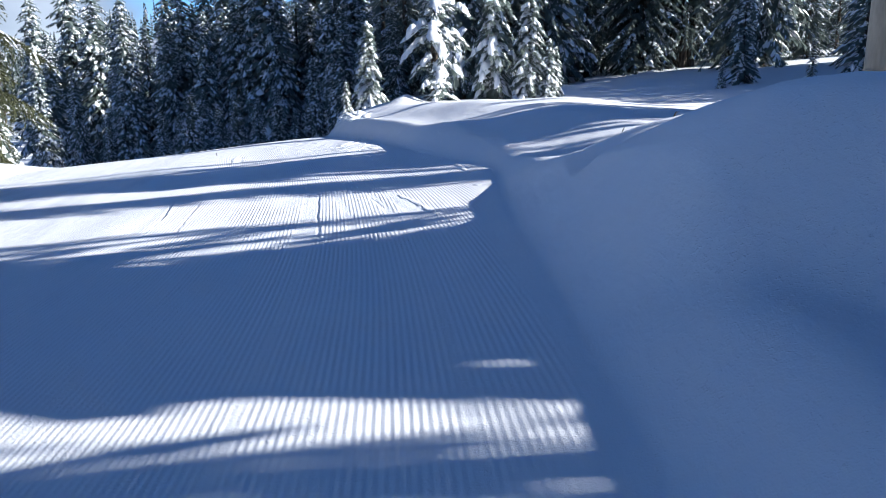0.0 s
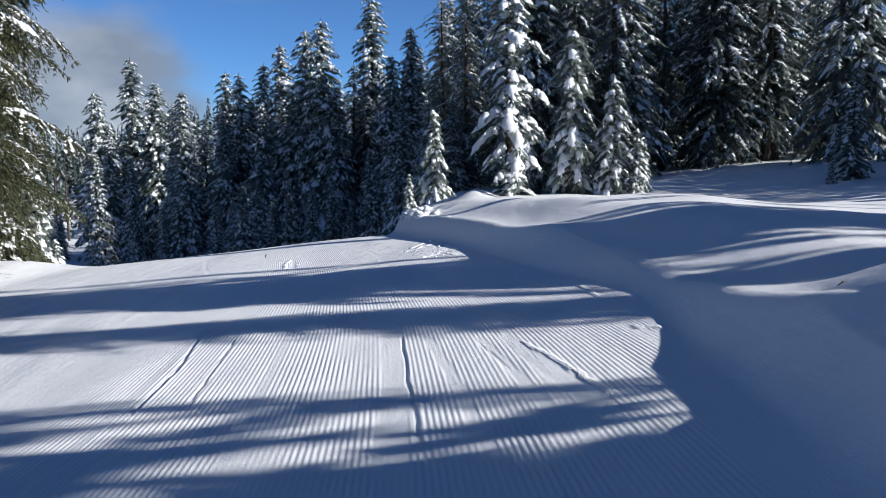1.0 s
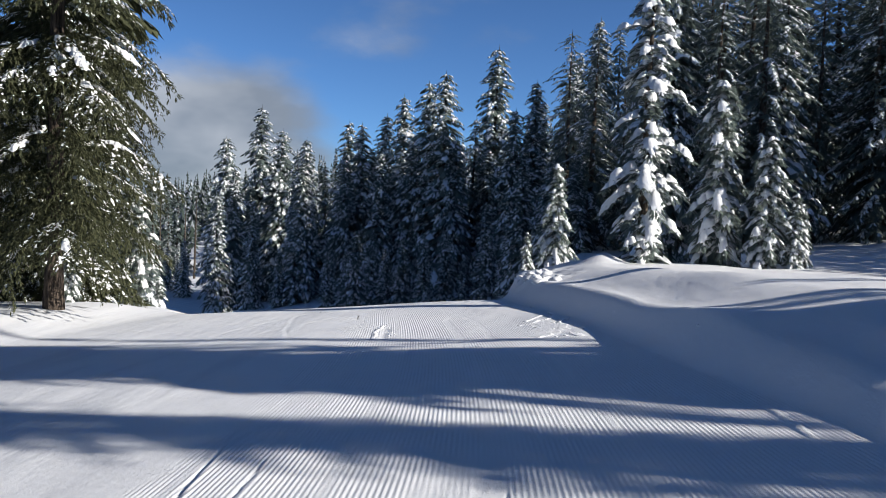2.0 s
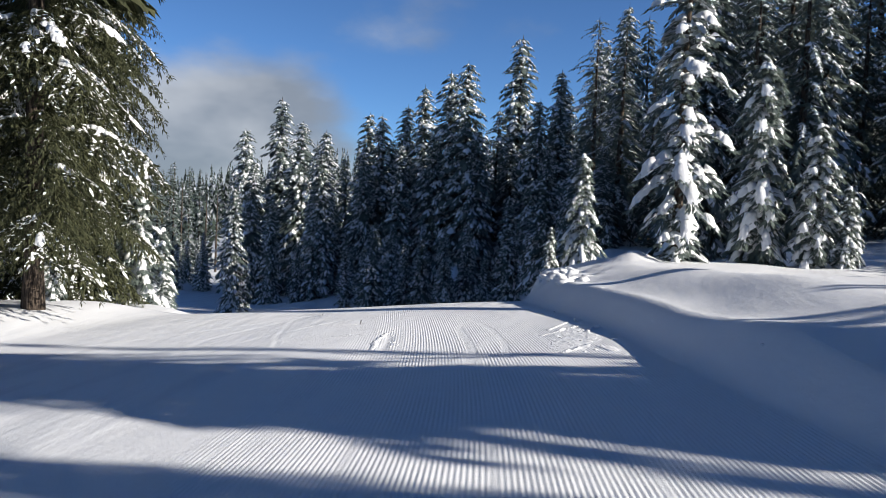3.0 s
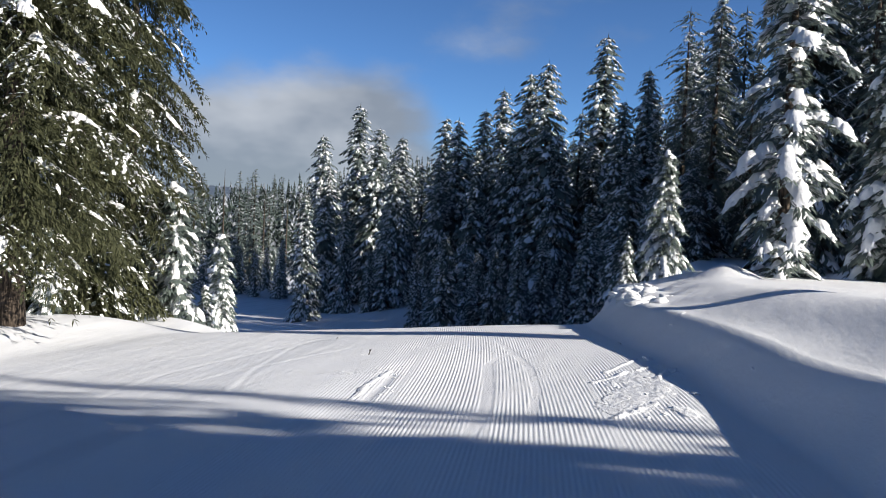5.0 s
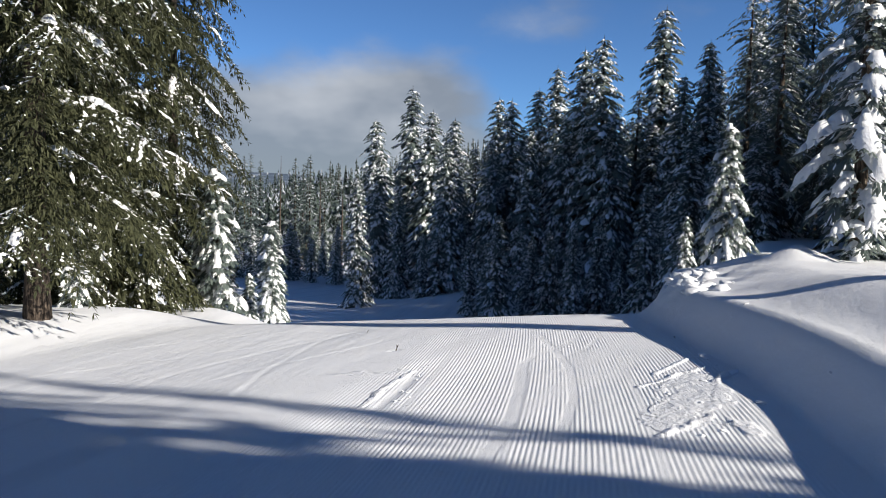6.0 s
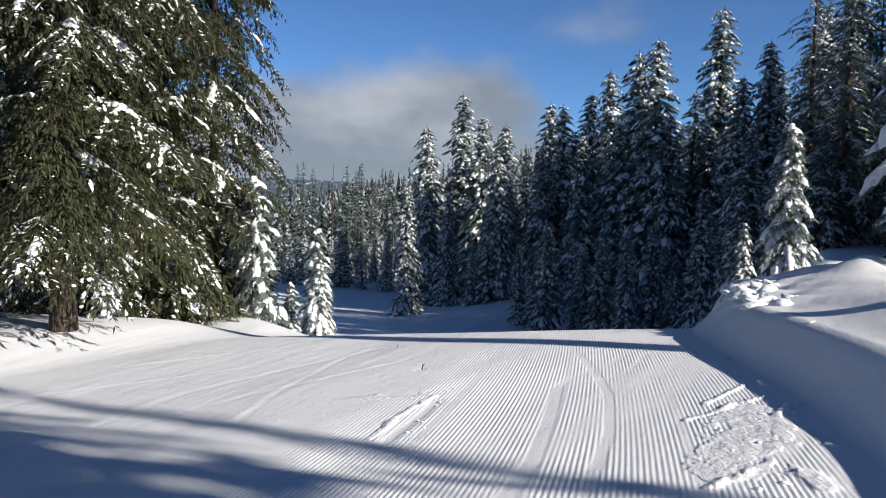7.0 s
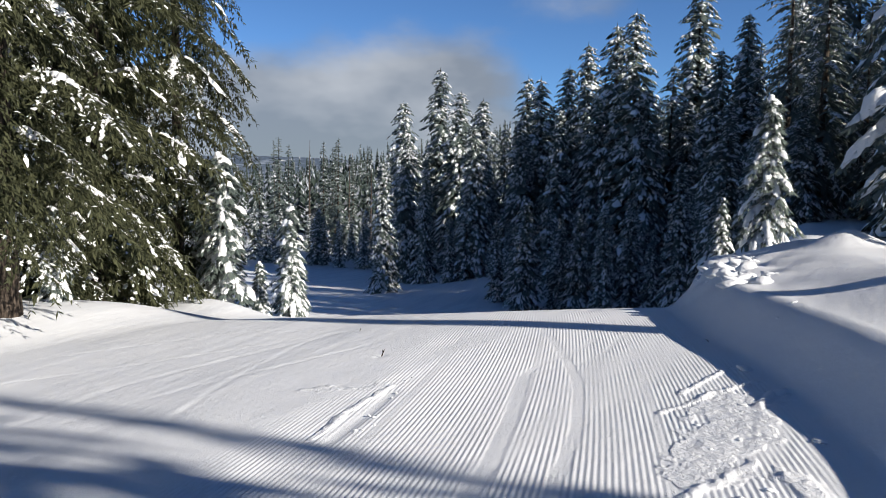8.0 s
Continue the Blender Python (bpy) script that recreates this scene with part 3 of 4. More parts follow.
def fine_limb(fol, snow, rng, base, az, length, rise, droop, step, twig, snowy, hang=0.15):
    """A bough seen close: side shoots along a sagging axis, each with its own small sprays."""
    ca, sa = math.cos(az), math.sin(az)

    def at(s):
        return (base[0] + ca * length * s, base[1] + sa * length * s, base[2] + length * (rise * s - droop * s * s))

    heavy = snowy > 0.7
    laden = snowy * 0.9 if heavy else (rng.uniform(0.35, 0.8) if rng.random() < snowy * 0.8 else 0.06)
    n = max(3, int(length / (step * 1.7)))
    for i in range(n + 1):
        s = min(1.0, 0.15 + 0.85 * (i + rng.random() * 0.7) / (n + 0.6))
        p = at(s)
        grade = rise - 2 * droop * s
        for sd in (-1, 0, 1) if i == n else (-1, 1):
            sl = twig * length * (1.05 - 0.75 * s) * rng.uniform(0.6, 1.3) + 0.10
            an = az + sd * rng.uniform(0.5, 1.1)
            dz = grade * 0.6 - hang * rng.uniform(0.4, 1.5)
            frost = 0.0 if heavy or rng.random() > laden * 0.6 else rng.uniform(0.35, 0.8)
            k = max(2, int(sl / step))
            for j in range(k):
                q = (j + 0.6 * rng.random()) / k
                pp = (p[0] + math.cos(an) * sl * q, p[1] + math.sin(an) * sl * q, p[2] + sl * (dz * q - 0.25 * hang * q * q))
                for td in (-1, 1):
                    tl = step * rng.uniform(1.0, 2.0)
                    ta, tz, tw = an + td * rng.uniform(0.3, 0.9), dz - hang * rng.uniform(0.2, 1.2), tl * rng.uniform(0.12, 0.22)
                    spray(fol, rng, pp, ta, tz, tl, tw)
                    if rng.random() < frost:
                        mantle(snow, rng, pp, (math.cos(ta), math.sin(ta), tz), tl, tw)
            spray(fol, rng, (p[0] + math.cos(an) * sl * 0.8, p[1] + math.sin(an) * sl * 0.8, p[2] + sl * dz * 0.8), an, dz - hang * 0.6, step * 1.8, step * 0.3)
            for cap in range(1 if heavy else 3):
                if rng.random() > laden:
                    continue
                q = rng.uniform(0.2, 0.85)
                la = sl * rng.uniform(0.2, 0.42) + 0.02 if heavy else step * rng.uniform(0.4, 1.1)
                wide = rng.uniform(0.28, 0.5) * (0.6 + 0.5 * snowy) if heavy else rng.uniform(0.45, 0.8)
                dab(snow, rng, (p[0] + math.cos(an) * sl * q, p[1] + math.sin(an) * sl * q, p[2] + sl * dz * q + 0.025), (math.cos(an), math.sin(an), dz), (-math.sin(an), math.cos(an), 0), la, la * wide, (0.02 + 0.15 * la) * (0.5 + snowy))
    if snowy > 0.7:
        k = max(1, int(round(snowy * (1.5 + length * 1.9))))
        for j in range(k):
            s = 0.3 + 0.7 * (j + rng.random()) / k
            off = rng.uniform(-0.16, 0.16) * length * (1.1 - s)
            c = at(s)
            g = rise - 2 * droop * s
            la = (0.10 + 0.065 * length) * rng.uniform(0.5, 1.5)
            ls = la * rng.uniform(0.65, 1.0)
            pad(snow, rng, (c[0] - sa * off, c[1] + ca * off, c[2] + 0.02 + 0.03 * length - abs(off) * hang), (ca, sa, g), (-sa, ca, 0), la * 1.1, ls * 1.25, ls * (0.45 + 0.45 * snowy) * rng.uniform(0.7, 1.3))
    elif laden > 0.2:
        k = max(2, int(length / (step * 1.1)))
        lo, hi = rng.uniform(0.1, 0.45), rng.uniform(0.65, 1.0)
        for j in range(k):
            s = lo + (hi - lo) * (j + rng.random()) / k
            c = at(s)
            la = step * rng.uniform(0.5, 1.2)
            dab(snow, rng, (c[0] + rng.uniform(-0.3, 0.3) * step, c[1] + rng.uniform(-0.3, 0.3) * step, c[2] + 0.03), (ca, sa, rise - 2 * droop * s), (-sa, ca, 0), la, la * rng.uniform(0.3, 0.65), 0.02 + 0.2 * la)


def wood_bough(fol, snow, rng, base, az, length, rise, droop, step, twig, snowy, hang=0.15):
    """A bough of the dense wood: a sagging axis with short narrow sprays; one in a few carries a fan of snow."""
    ca, sa = math.cos(az), math.sin(az)
    laden = rng.random() < snowy
    lo, hi = (rng.uniform(0.2, 0.55), rng.uniform(0.75, 1.05)) if laden else (0.0, 0.0)
    n = max(3, int(length / step))
    for i in range(n + 1):
        s = min(1.0, 0.15 + 0.85 * (i + rng.random() * 0.7) / (n + 0.6))
        p = (base[0] + ca * length * s, base[1] + sa * length * s, base[2] + length * (rise * s - droop * s * s))
        grade = rise - 2 * droop * s
        for sd in (-1, 0, 1):
            tl = (0.16 + twig * length * (1.1 - s)) * rng.uniform(0.6, 1.3)
            an = az + sd * rng.uniform(0.5, 1.15)
            dz = grade * 0.7 - hang * rng.uniform(0.2, 1.6)
            wd = tl * rng.uniform(0.15, 0.24)
            spray(fol, rng, p, an, dz, tl, wd)
            if lo < s < hi and rng.random() < 0.7 or rng.random() < 0.04:
                mantle(snow, rng, p, (math.cos(an), math.sin(an), dz), tl, wd * 1.25)


def tuft(fol, rng, p, an, dz, tl, wd):
    """One small hanging spray: a narrow folded leaf shape, square to its own way."""
    dx, dy = math.cos(an), math.sin(an)
    n = math.hypot(1.0, dz)
    dx, dy, ez = dx / n, dy / n, dz / n
    tw = rng.uniform(-0.9, 0.9)
    sx, sy, sz = -math.sin(an) * math.cos(tw), math.cos(an) * math.cos(tw), math.sin(tw)
    m = (p[0] + dx * tl * 0.42, p[1] + dy * tl * 0.42, p[2] + ez * tl * 0.42)
    fol.add([p, (m[0] + sx * wd, m[1] + sy * wd, m[2] + sz * wd), (p[0] + dx * tl, p[1] + dy * tl, p[2] + ez * tl), (m[0] - sx * wd, m[1] - sy * wd, m[2] - sz * wd)], [(0, 1, 2), (0, 2, 3)])


def hemlock_bough(fol, snow, rng, base, az, length, rise, droop, step, twig, snowy, hang=0.15):
    """A hemlock bough: a sagging axis, drooping side shoots, and short tufts hanging from all of them like a curtain."""
    ca, sa = math.cos(az), math.sin(az)
    rise = rise + rng.uniform(-0.25, 0.3)
    bow = rng.uniform(-0.25, 0.25)

    def at(s):
        w = bow * length * s * s
        return (base[0] + ca * length * s - sa * w, base[1] + sa * length * s + ca * w, base[2] + length * (rise * s - droop * s * s))

    laden = rng.random() < snowy
    frost = rng.uniform(0.35, 0.95) * (1.3 if base[2] < 5.0 else 1.0) if laden else 0.05
    n = max(4, int(length / (step * 1.5)))
    for i in range(n + 1):
        s = min(1.0, 0.10 + 0.90 * (i + rng.random() * 0.7) / (n + 0.6))
        p = at(s)
        grade = rise - 2 * droop * s
        for sd in (-1, 0, 1) if i == n else (-1, 1):
            sl = twig * length * (1.0 - 0.7 * s) * rng.uniform(0.5, 1.25) + 0.14
            an = az + sd * rng.uniform(0.5, 1.25)
            dz = 0.5 * grade - rng.uniform(0.0, 0.5) * hang
            sag = rng.uniform(0.5, 1.3) * hang
            white = frost if s > 0.35 and rng.random() < 0.4 else 0.0
            k = max(2, int(sl / step))
            for j in range(k + 1):
                q = min(1.0, (j + 0.8 * rng.random()) / k)
                pp = (p[0] + math.cos(an) * sl * q, p[1] + math.sin(an) * sl * q, p[2] + sl * (dz * q - sag * q * q))
                for td in (-0.75, 0.1, 0.75):
                    tl = step * rng.uniform(1.1, 2.6)
                    ta = an + td + rng.uniform(-0.45, 0.45)
                    tz = -math.exp(rng.uniform(-1.0, 1.3)) + 0.1
                    tuft(fol, rng, pp, ta, tz, tl, tl * rng.uniform(0.09, 0.16))
                    if rng.random() < white * 0.45:
                        dab(snow, rng, (pp[0], pp[1], pp[2] + 0.012), (math.cos(ta), math.sin(ta), 0.4 * tz), (-math.sin(ta), math.cos(ta), 0), tl * rng.uniform(0.25, 0.5), tl * rng.uniform(0.14, 0.28), 0.015)
    if not laden:
        return
    for patch in range(rng.choice((1, 1, 2, 2, 3))):
        # a cake of snow along the top of the bough, thinning out towards its ends
        lo, long = rng.uniform(0.2, 0.85), rng.uniform(0.15, 0.8)
        off, k = rng.uniform(-0.35, 0.35), max(3, int(long / 0.055))
        for j in range(k):
            s = lo + (long * j / k) / length
            c = at(min(s, 1.04))
            fat = math.sin(math.pi * (j + 0.7) / (k + 0.4)) ** 0.6
            r = rng.uniform(0.05, 0.105) * fat + 0.012
            o = off * (1.1 - min(s, 1.0)) + rng.uniform(-0.035, 0.035)
            pad(snow, rng, (c[0] - sa * o, c[1] + ca * o, c[2] + 0.02 - abs(o) * 0.5 - 0.25 * abs(o)), (ca, sa, rise - 2 * droop * s), (-sa, ca, 0), r * 1.25, r * rng.uniform(0.8, 1.3), r * rng.uniform(0.5, 0.9))


def conifer(name, seed, H, R, bare, gap, per, step, snowy, droop=0.35, rise=(0.45, -0.15), twig=0.34, hang=0.15, shape=0.85, needle=None, label="", trunk_r=None, ragged=0.25, bough=None, fine_to=99.0):
    """A fir: tapered trunk, whorls of boughs that shorten to the tip, snow on them. Its foot is at the origin."""
    rng = random.Random(seed)
    trunk, fol, snow = Builder(), Builder(), Builder()
    r0 = trunk_r or H * 0.012 + 0.03
    bend = [(rng.uniform(-0.012, 0.012) * H * s * s, rng.uniform(-0.012, 0.012) * H * s * s) for s in (0, 0.3, 0.6, 1.0)]
    heights = [-0.6, 0.0, 0.06 * H, 0.3 * H, 0.6 * H, 0.85 * H, 0.995 * H]
    radii = [r0 * 1.45, r0 * 1.3, r0, r0 * 0.82, r0 * 0.5, r0 * 0.22, 0.012]

    def axis(z):
        s = max(0.0, z / H)
        return (np.interp(s, (0, 0.3, 0.6, 1), [q[0] for q in bend]), np.interp(s, (0, 0.3, 0.6, 1), [q[1] for q in bend]))

    tube(trunk, [(*axis(z), z) for z in heights], radii, 9)
    z = bare
    while z < H * 0.985:
        s = (z - bare) / (H - bare)
        reach = R * min(1.0, (1 - s) ** shape * (1.0 if s > 0.08 else 0.8 + 2.5 * s)) + 0.10
        cx, cy = axis(z)
        a0 = rng.random() * 7
        k = max(4 if bough else 5, int(per * (0.55 + 0.45 * (1 - s))))
        for i in range(k):
            ln = reach * rng.uniform(1 - ragged * 1.6, 1 + ragged)
            zz = z + rng.uniform(-0.4, 0.4) * gap
            far_up = zz > fine_to
            (limb if far_up or not bough else bough)(fol, snow, rng, (cx, cy, zz), a0 + 2 * math.pi * i / k + rng.uniform(-0.3, 0.3), ln, rise[1] + (rise[0] - rise[1]) * s + rng.uniform(-0.1, 0.1), droop * rng.uniform(0.7, 1.3), step * (2.2 if far_up else 1.0), twig * (1.3 if far_up else 1.0), snowy * (rng.uniform(0.75, 1.25) if snowy > 0.7 else rng.uniform(0.7, 1.02)) * (1.0 if bough else 1.3 - 0.5 * s), hang)
        z += gap * ((0.55 + 0.45 * (1 - s)) if bough else (0.42 + 0.58 * (1 - s))) * (rng.uniform(0.55, 1.5) if hang == 0.5 else rng.uniform(0.85, 1.15))
    # leader
    cx, cy = axis(H)
    for i in range(5):
        an = i * 1.26
        fol.add([(cx, cy, H * 0.96), (cx + 0.05 * math.cos(an), cy + 0.05 * math.sin(an), H * 0.97), (cx, cy, H + 0.12)], [(0, 1, 2)])
    tree = new(name)
    tree.empty_display_size = 0.3
    mesh_object("trunk", trunk.v, trunk.f, BARK, tree)
    mesh_object("crown", fol.v, fol.f, needle or FIR, tree, smooth_on=False)
    if snow.v:
        mesh_object("snow_load", snow.v, snow.f, TREE_SNOW, tree, label="snow lying on the boughs")["kind"] = "stuff"
    tagged(tree, label, "tree")
    return tree


def place(kind, x, y, height, turn=0.0, sink=0.0, lean=0.0, slim=1.0, used=set()):
    """Stand a tree, or a copy of it, on the ground at x, y, with the height given."""
    s = height / kind["H"]
    m = pose(x, y, float(ground_z(x, y)) - sink, lean, 0, turn) @ Matrix.Diagonal((s * slim, s * slim, s, 1))
    if kind["name"] not in used:
        used.add(kind["name"])
        kind["tree"].matrix_basis = m
        ob = kind["tree"]
    else:
        ob = copy_thing(kind["tree"], Matrix())
        ob.matrix_basis = m
    ob["group"] = kind["group"]
    return ob


def kind(key, H, group, **kw):
    return {"name": key, "H": H, "group": group, "tree": conifer(kw.pop("as_name", "fir_tree"), H=H, **kw)}


FOREST = [
    kind("f%d" % i, 20.0, "tall firs of the forest", seed=11 + i, R=r, bare=b, gap=0.50, per=9, step=0.36, twig=0.46, snowy=sn, droop=0.52, rise=(0.22, -0.22), shape=sh, ragged=0.36, hang=0.34,
         label="tall dark green fir dusted with snow in the forest edge")
    for i, (r, b, sn, sh) in enumerate([(2.5, 0.8, 0.85, 0.52), (2.2, 0.5, 0.95, 0.48), (2.8, 1.2, 0.8, 0.56), (2.0, 1.0, 0.9, 0.45), (2.5, 2.0, 0.85, 0.46)])
]
# copies of these also stand out of view, added to shade the run
BACK = [
    kind("b%d" % i, 20.0, "firs deeper in the forest", seed=21 + i, R=r, bare=1.0, gap=0.80, per=8, step=0.52, twig=0.40, snowy=sn, droop=0.5, rise=(0.22, -0.22), shape=0.58, ragged=0.3, hang=0.3,
         label="dark fir with snow-dusted boughs, deep in the forest or added out of view for shade")
    for i, (r, sn) in enumerate([(2.9, 0.75), (2.5, 0.85), (3.2, 0.7)])
]
WHITE = [
    kind("w%d" % i, 8.0, "snow-plastered firs in the valley", seed=41 + i, R=r, bare=0.2, gap=0.46, per=7, step=0.38, twig=0.5, snowy=1.0, droop=0.4, rise=(0.25, -0.3), shape=0.75, ragged=0.3,
         label="small valley fir almost white with snow", as_name="valley_fir_tree")
    for i, r in enumerate([1.2, 1.45])
]
EDGE = [
    kind("e%d" % i, 20.0, "firs at the edge of the wood", seed=61 + i, R=r, bare=b, gap=0.52, per=8, step=0.20, twig=0.27, snowy=0.8, droop=0.5, rise=(0.22, -0.25), shape=sh, ragged=0.5, hang=0.45,
         label="tall fir with snow-dusted boughs and bare lower trunk")
    for i, (r, b, sh) in enumerate([(2.7, 2.6, 0.5), (2.3, 1.2, 0.55)])
]
WOOD = [
    kind("d%d" % i, 20.0, "firs deeper in the forest", seed=81 + i, R=r, bare=b, gap=0.54, per=8, step=0.24, twig=0.15, snowy=0.48, droop=0.5, rise=(0.2, -0.25), shape=sh, ragged=0.5, hang=0.45, bough=wood_bough,
         label="dark slender fir with bare lower trunk and fans of snow")
    for i, (r, b, sh) in enumerate([(2.5, 3.4, 0.40), (2.2, 2.0, 0.45), (2.8, 1.0, 0.45)])
]
YOUNG = [
    kind("y%d" % i, 6.0, "young snow-laden firs", seed=31 + i, R=r, bare=0.1, gap=0.34, per=7, step=0.15, twig=0.36, snowy=sn, droop=0.60, rise=(0.30, -0.25), shape=0.55, ragged=0.42, bough=fine_limb,
         label="young fir thickly plastered with white snow", as_name="young_fir_tree")
    for i, (r, sn) in enumerate([(0.80, 1.5), (0.85, 1.5), (0.95, 1.4)])
]
BIG = kind("big", 10.0, "young snow-laden firs", seed=51, R=0.88, bare=0.2, gap=0.55, per=7, step=0.12, twig=0.38, snowy=1.25, droop=0.60, rise=(0.40, 0.0), shape=0.34, ragged=0.60, bough=fine_limb,
           label="fir with heavy cushions of snow on drooping boughs")
HEM = [
    kind("h%d" % i, 20.0, "old hemlocks beside the run", seed=71 + i, R=r, bare=b, gap=gp, per=pr, step=st, snowy=sn, droop=dr, rise=(0.3, 0.0), twig=0.40, hang=0.5, shape=0.3, ragged=rg, needle=HEMLOCK, bough=hemlock_bough, fine_to=up,
         trunk_r=tr, label="old hemlock with drooping green boughs and patches of snow", as_name="hemlock_tree")
    for i, (r, b, sn, st, up, dr, gp, tr, pr, rg) in enumerate([(2.3, 2.2, 0.55, 0.066, 9.0, 0.50, 0.64, 0.2, 8, 0.36), (1.95, 2.0, 0.5, 0.08, 12.0, 0.75, 0.66, 0.17, 8, 0.22), (2.4, 0.9, 0.6, 0.12, 10.5, 0.40, 0.60, 0.2, 8, 0.4)])
]
SPARSE = [
    kind("s%d" % i, 20.0, "thin firs in the valley", seed=91 + i, R=r, bare=2.0, gap=0.7, per=6, step=0.6, twig=0.5, snowy=0.12, droop=0.3, rise=(0.25, -0.25), shape=0.6, ragged=0.55,
         label="thin ragged dark fir with little snow in the valley", as_name="valley_fir_tree")
    for i, r in enumerate([1.7, 2.2])
]


def near_trees():
    for i, x, y, h, t in [(0, -15.0, 22.4, 21, 20), (1, -21.9, 32.8, 23, 130), (2, -18.7, 27.2, 19, 250), (2, -17.7, 25.0, 10, 10), (2, -21.3, 29.3, 15, 100)]:
        place(HEM[i], x, y, h, t, 0.1)
    place(FOREST[2], -22.5, 24.6, 20, 70, 0.1)
    place(FOREST[0], -25.5, 29.5, 22, 10, 0.1)
    place(BIG, -0.58, 32.0, 10.6, 40)
    for x, y, h, k, t in [(1.9, 33.3, 6.3, 0, 10), (3.4, 32.8, 4.25, 2, 70), (4.2, 32.6, 2.4, 1, 200), (-3.75, 36.2, 4.3, 1, 50), (-4.8, 35.6, 1.9, 2, 0), (4.6, 33.6, 2.2, 0, 300),
                          (13.6, 36.2, 4.6, 1, 90), (12.0, 34.2, 1.5, 2, 20), (14.2, 30.4, 1.9, 0, 60), (17.5, 33.0, 6.0, 2, 10), (16.5, 43.0, 2.3, 1, 40),
                          (-29.7, 48.2, 6.3, 0, 15), (-28.8, 47.0, 5.2, 1, 120), (-19.7, 32.65, 5.6, 1, 33), (-19.8, 24.4, 2.8, 2, 80), (-15.9, 24.0, 2.0, 0, 140), (-20.4, 35.2, 2.4, 1, 10), (-17.0, 22.0, 1.6, 1, 70)]:
        place(YOUNG[k] if abs(y - 34) < 3 and x < 6 or x < -14 and y < 49 else WHITE[k % 2], x, y, h, t, 0.05)


near_trees()


def forest():
    rng = random.Random(5)
    # the trees whose tops stand out, by place and height of the tip
    for x, y, top in [(-50.7, 95, 10.0), (-49.2, 102, 14.9), (-44.6, 98, 11.3), (-37.6, 90, 9.4), (-31.8, 88, 11.3), (-28.5, 84, 10.6), (-26.7, 86, 11.8), (-24.3, 85, 13.7), (-20.9, 82, 14.7),
                      (-18.7, 80, 15.2), (-15.3, 90, 19.9), (-9.6, 78, 14.0), (-5.6, 66, 15.6), (-3.6, 62, 14.5), (1.2, 50, 14.5), (3.8, 51, 16.0), (-37.5, 70, 2.3), (-20.7, 68, -1.8), (-34.3, 76.5, -2.8), (-27.2, 74, -5.8)]:
        z = float(ground_z(x, y))
        i = rng.randrange(5)
        place(FOREST[i] if y > 67 else WOOD[2], x, y, max(3.0, top + 0.45 - z), rng.uniform(0, 360), 0.3, slim=1.1)
    # smaller trees along the foot of the forest
    for i in range(16):
        x = -33 + i * 1.9 + rng.uniform(-0.8, 0.8)
        y = 78 - 0.45 * i + rng.uniform(-3, 5)
        place((WHITE[i % 2] if i % 3 == 0 else BACK[rng.randrange(3)]), x, y, rng.uniform(3.5, 8.0), rng.uniform(0, 360), 0.2)
    # low firs where the ground drops away behind the brow
    low = random.Random(15)
    for i in range(13):
        place(FOREST[low.randrange(5)], -25 + i * 1.75 + low.uniform(-0.7, 0.7), 66 - 0.8 * i + low.uniform(-2, 3), low.uniform(6.0, 9.5), low.uniform(0, 360), 0.3, slim=1.15)
    # rows behind and between them
    for i in range(18):
        x = -43 + i * 2.6 + rng.uniform(-0.9, 0.9)
        y = 86 + rng.uniform(-9, 6) - 0.5 * i
        place(FOREST[rng.randrange(5)], x, y, rng.uniform(11, 16) + 0.25 * i, rng.uniform(0, 360), 0.3)
    for i in range(30):
        x = -52 + i * 2.2 + rng.uniform(-1, 1)
        y = 104 + rng.uniform(-6, 12) - 0.9 * i
        place(BACK[rng.randrange(3)], x, y, rng.uniform(14, 19) + 0.15 * i, rng.uniform(0, 360), 0.3)
    # the wood above the bank, halved past x = 21 to let the sun in
    def sun_gap(x):
        return 0.5 if x > 21 else 1.0

    for i in range(14):
        x = 0.8 + i * 2.1 + rng.uniform(-0.8, 0.8)
        y = 49 + rng.uniform(-3, 6) + 0.1 * i
        place(EDGE[i % 2] if i % 3 == 0 else WOOD[i % 3], x, y, sun_gap(x) * rng.uniform(15, 21), rng.uniform(0, 360), 0.3)
    for i in range(22):
        x = -6 + i * 2.0 + rng.uniform(-0.8, 0.8)
        y = 62 + rng.uniform(-4, 10)
        place(WOOD[rng.randrange(3)], x, y, sun_gap(x) * rng.uniform(18, 24) if x > 1 else rng.uniform(12, 14.5), rng.uniform(0, 360), 0.3, slim=1.2)
    for i in range(14):
        place(BACK[i % 3], 4 + i * 2.6 + 0.8 * math.sin(5.0 * i), 74 + 2.5 * math.sin(2.3 * i), (22 + 2 * math.sin(3.3 * i)) * sun_gap(2.6 * i), i * 47.0, 0.3, slim=1.6)
    # undergrowth of half-grown firs at the back of the wood
    for i in range(12):
        place(BACK[i % 3], 5 + i * 2.7 + 0.7 * math.sin(4.0 * i), 66 + 1.5 * math.sin(1.9 * i), 7 + 1.5 * math.sin(2.9 * i), i * 61.0, 0.3, slim=2.0)
    for i in range(7):
        place(WOOD[i % 3], 2.5 + i * 3.6 + rng.uniform(-1, 1), 57 + rng.uniform(-1.5, 1.5), sun_gap(3.6 * i) * rng.uniform(17, 20), rng.uniform(0, 360), 0.3, slim=1.25)
    for i in range(6):
        place(WOOD[i % 3], 4 + i * 4.0 + rng.uniform(-1, 1), 53.5 + rng.uniform(-1.2, 1.2), sun_gap(4.0 + 4.0 * i) * rng.uniform(16, 19), rng.uniform(0, 360), 0.3, slim=1.25)
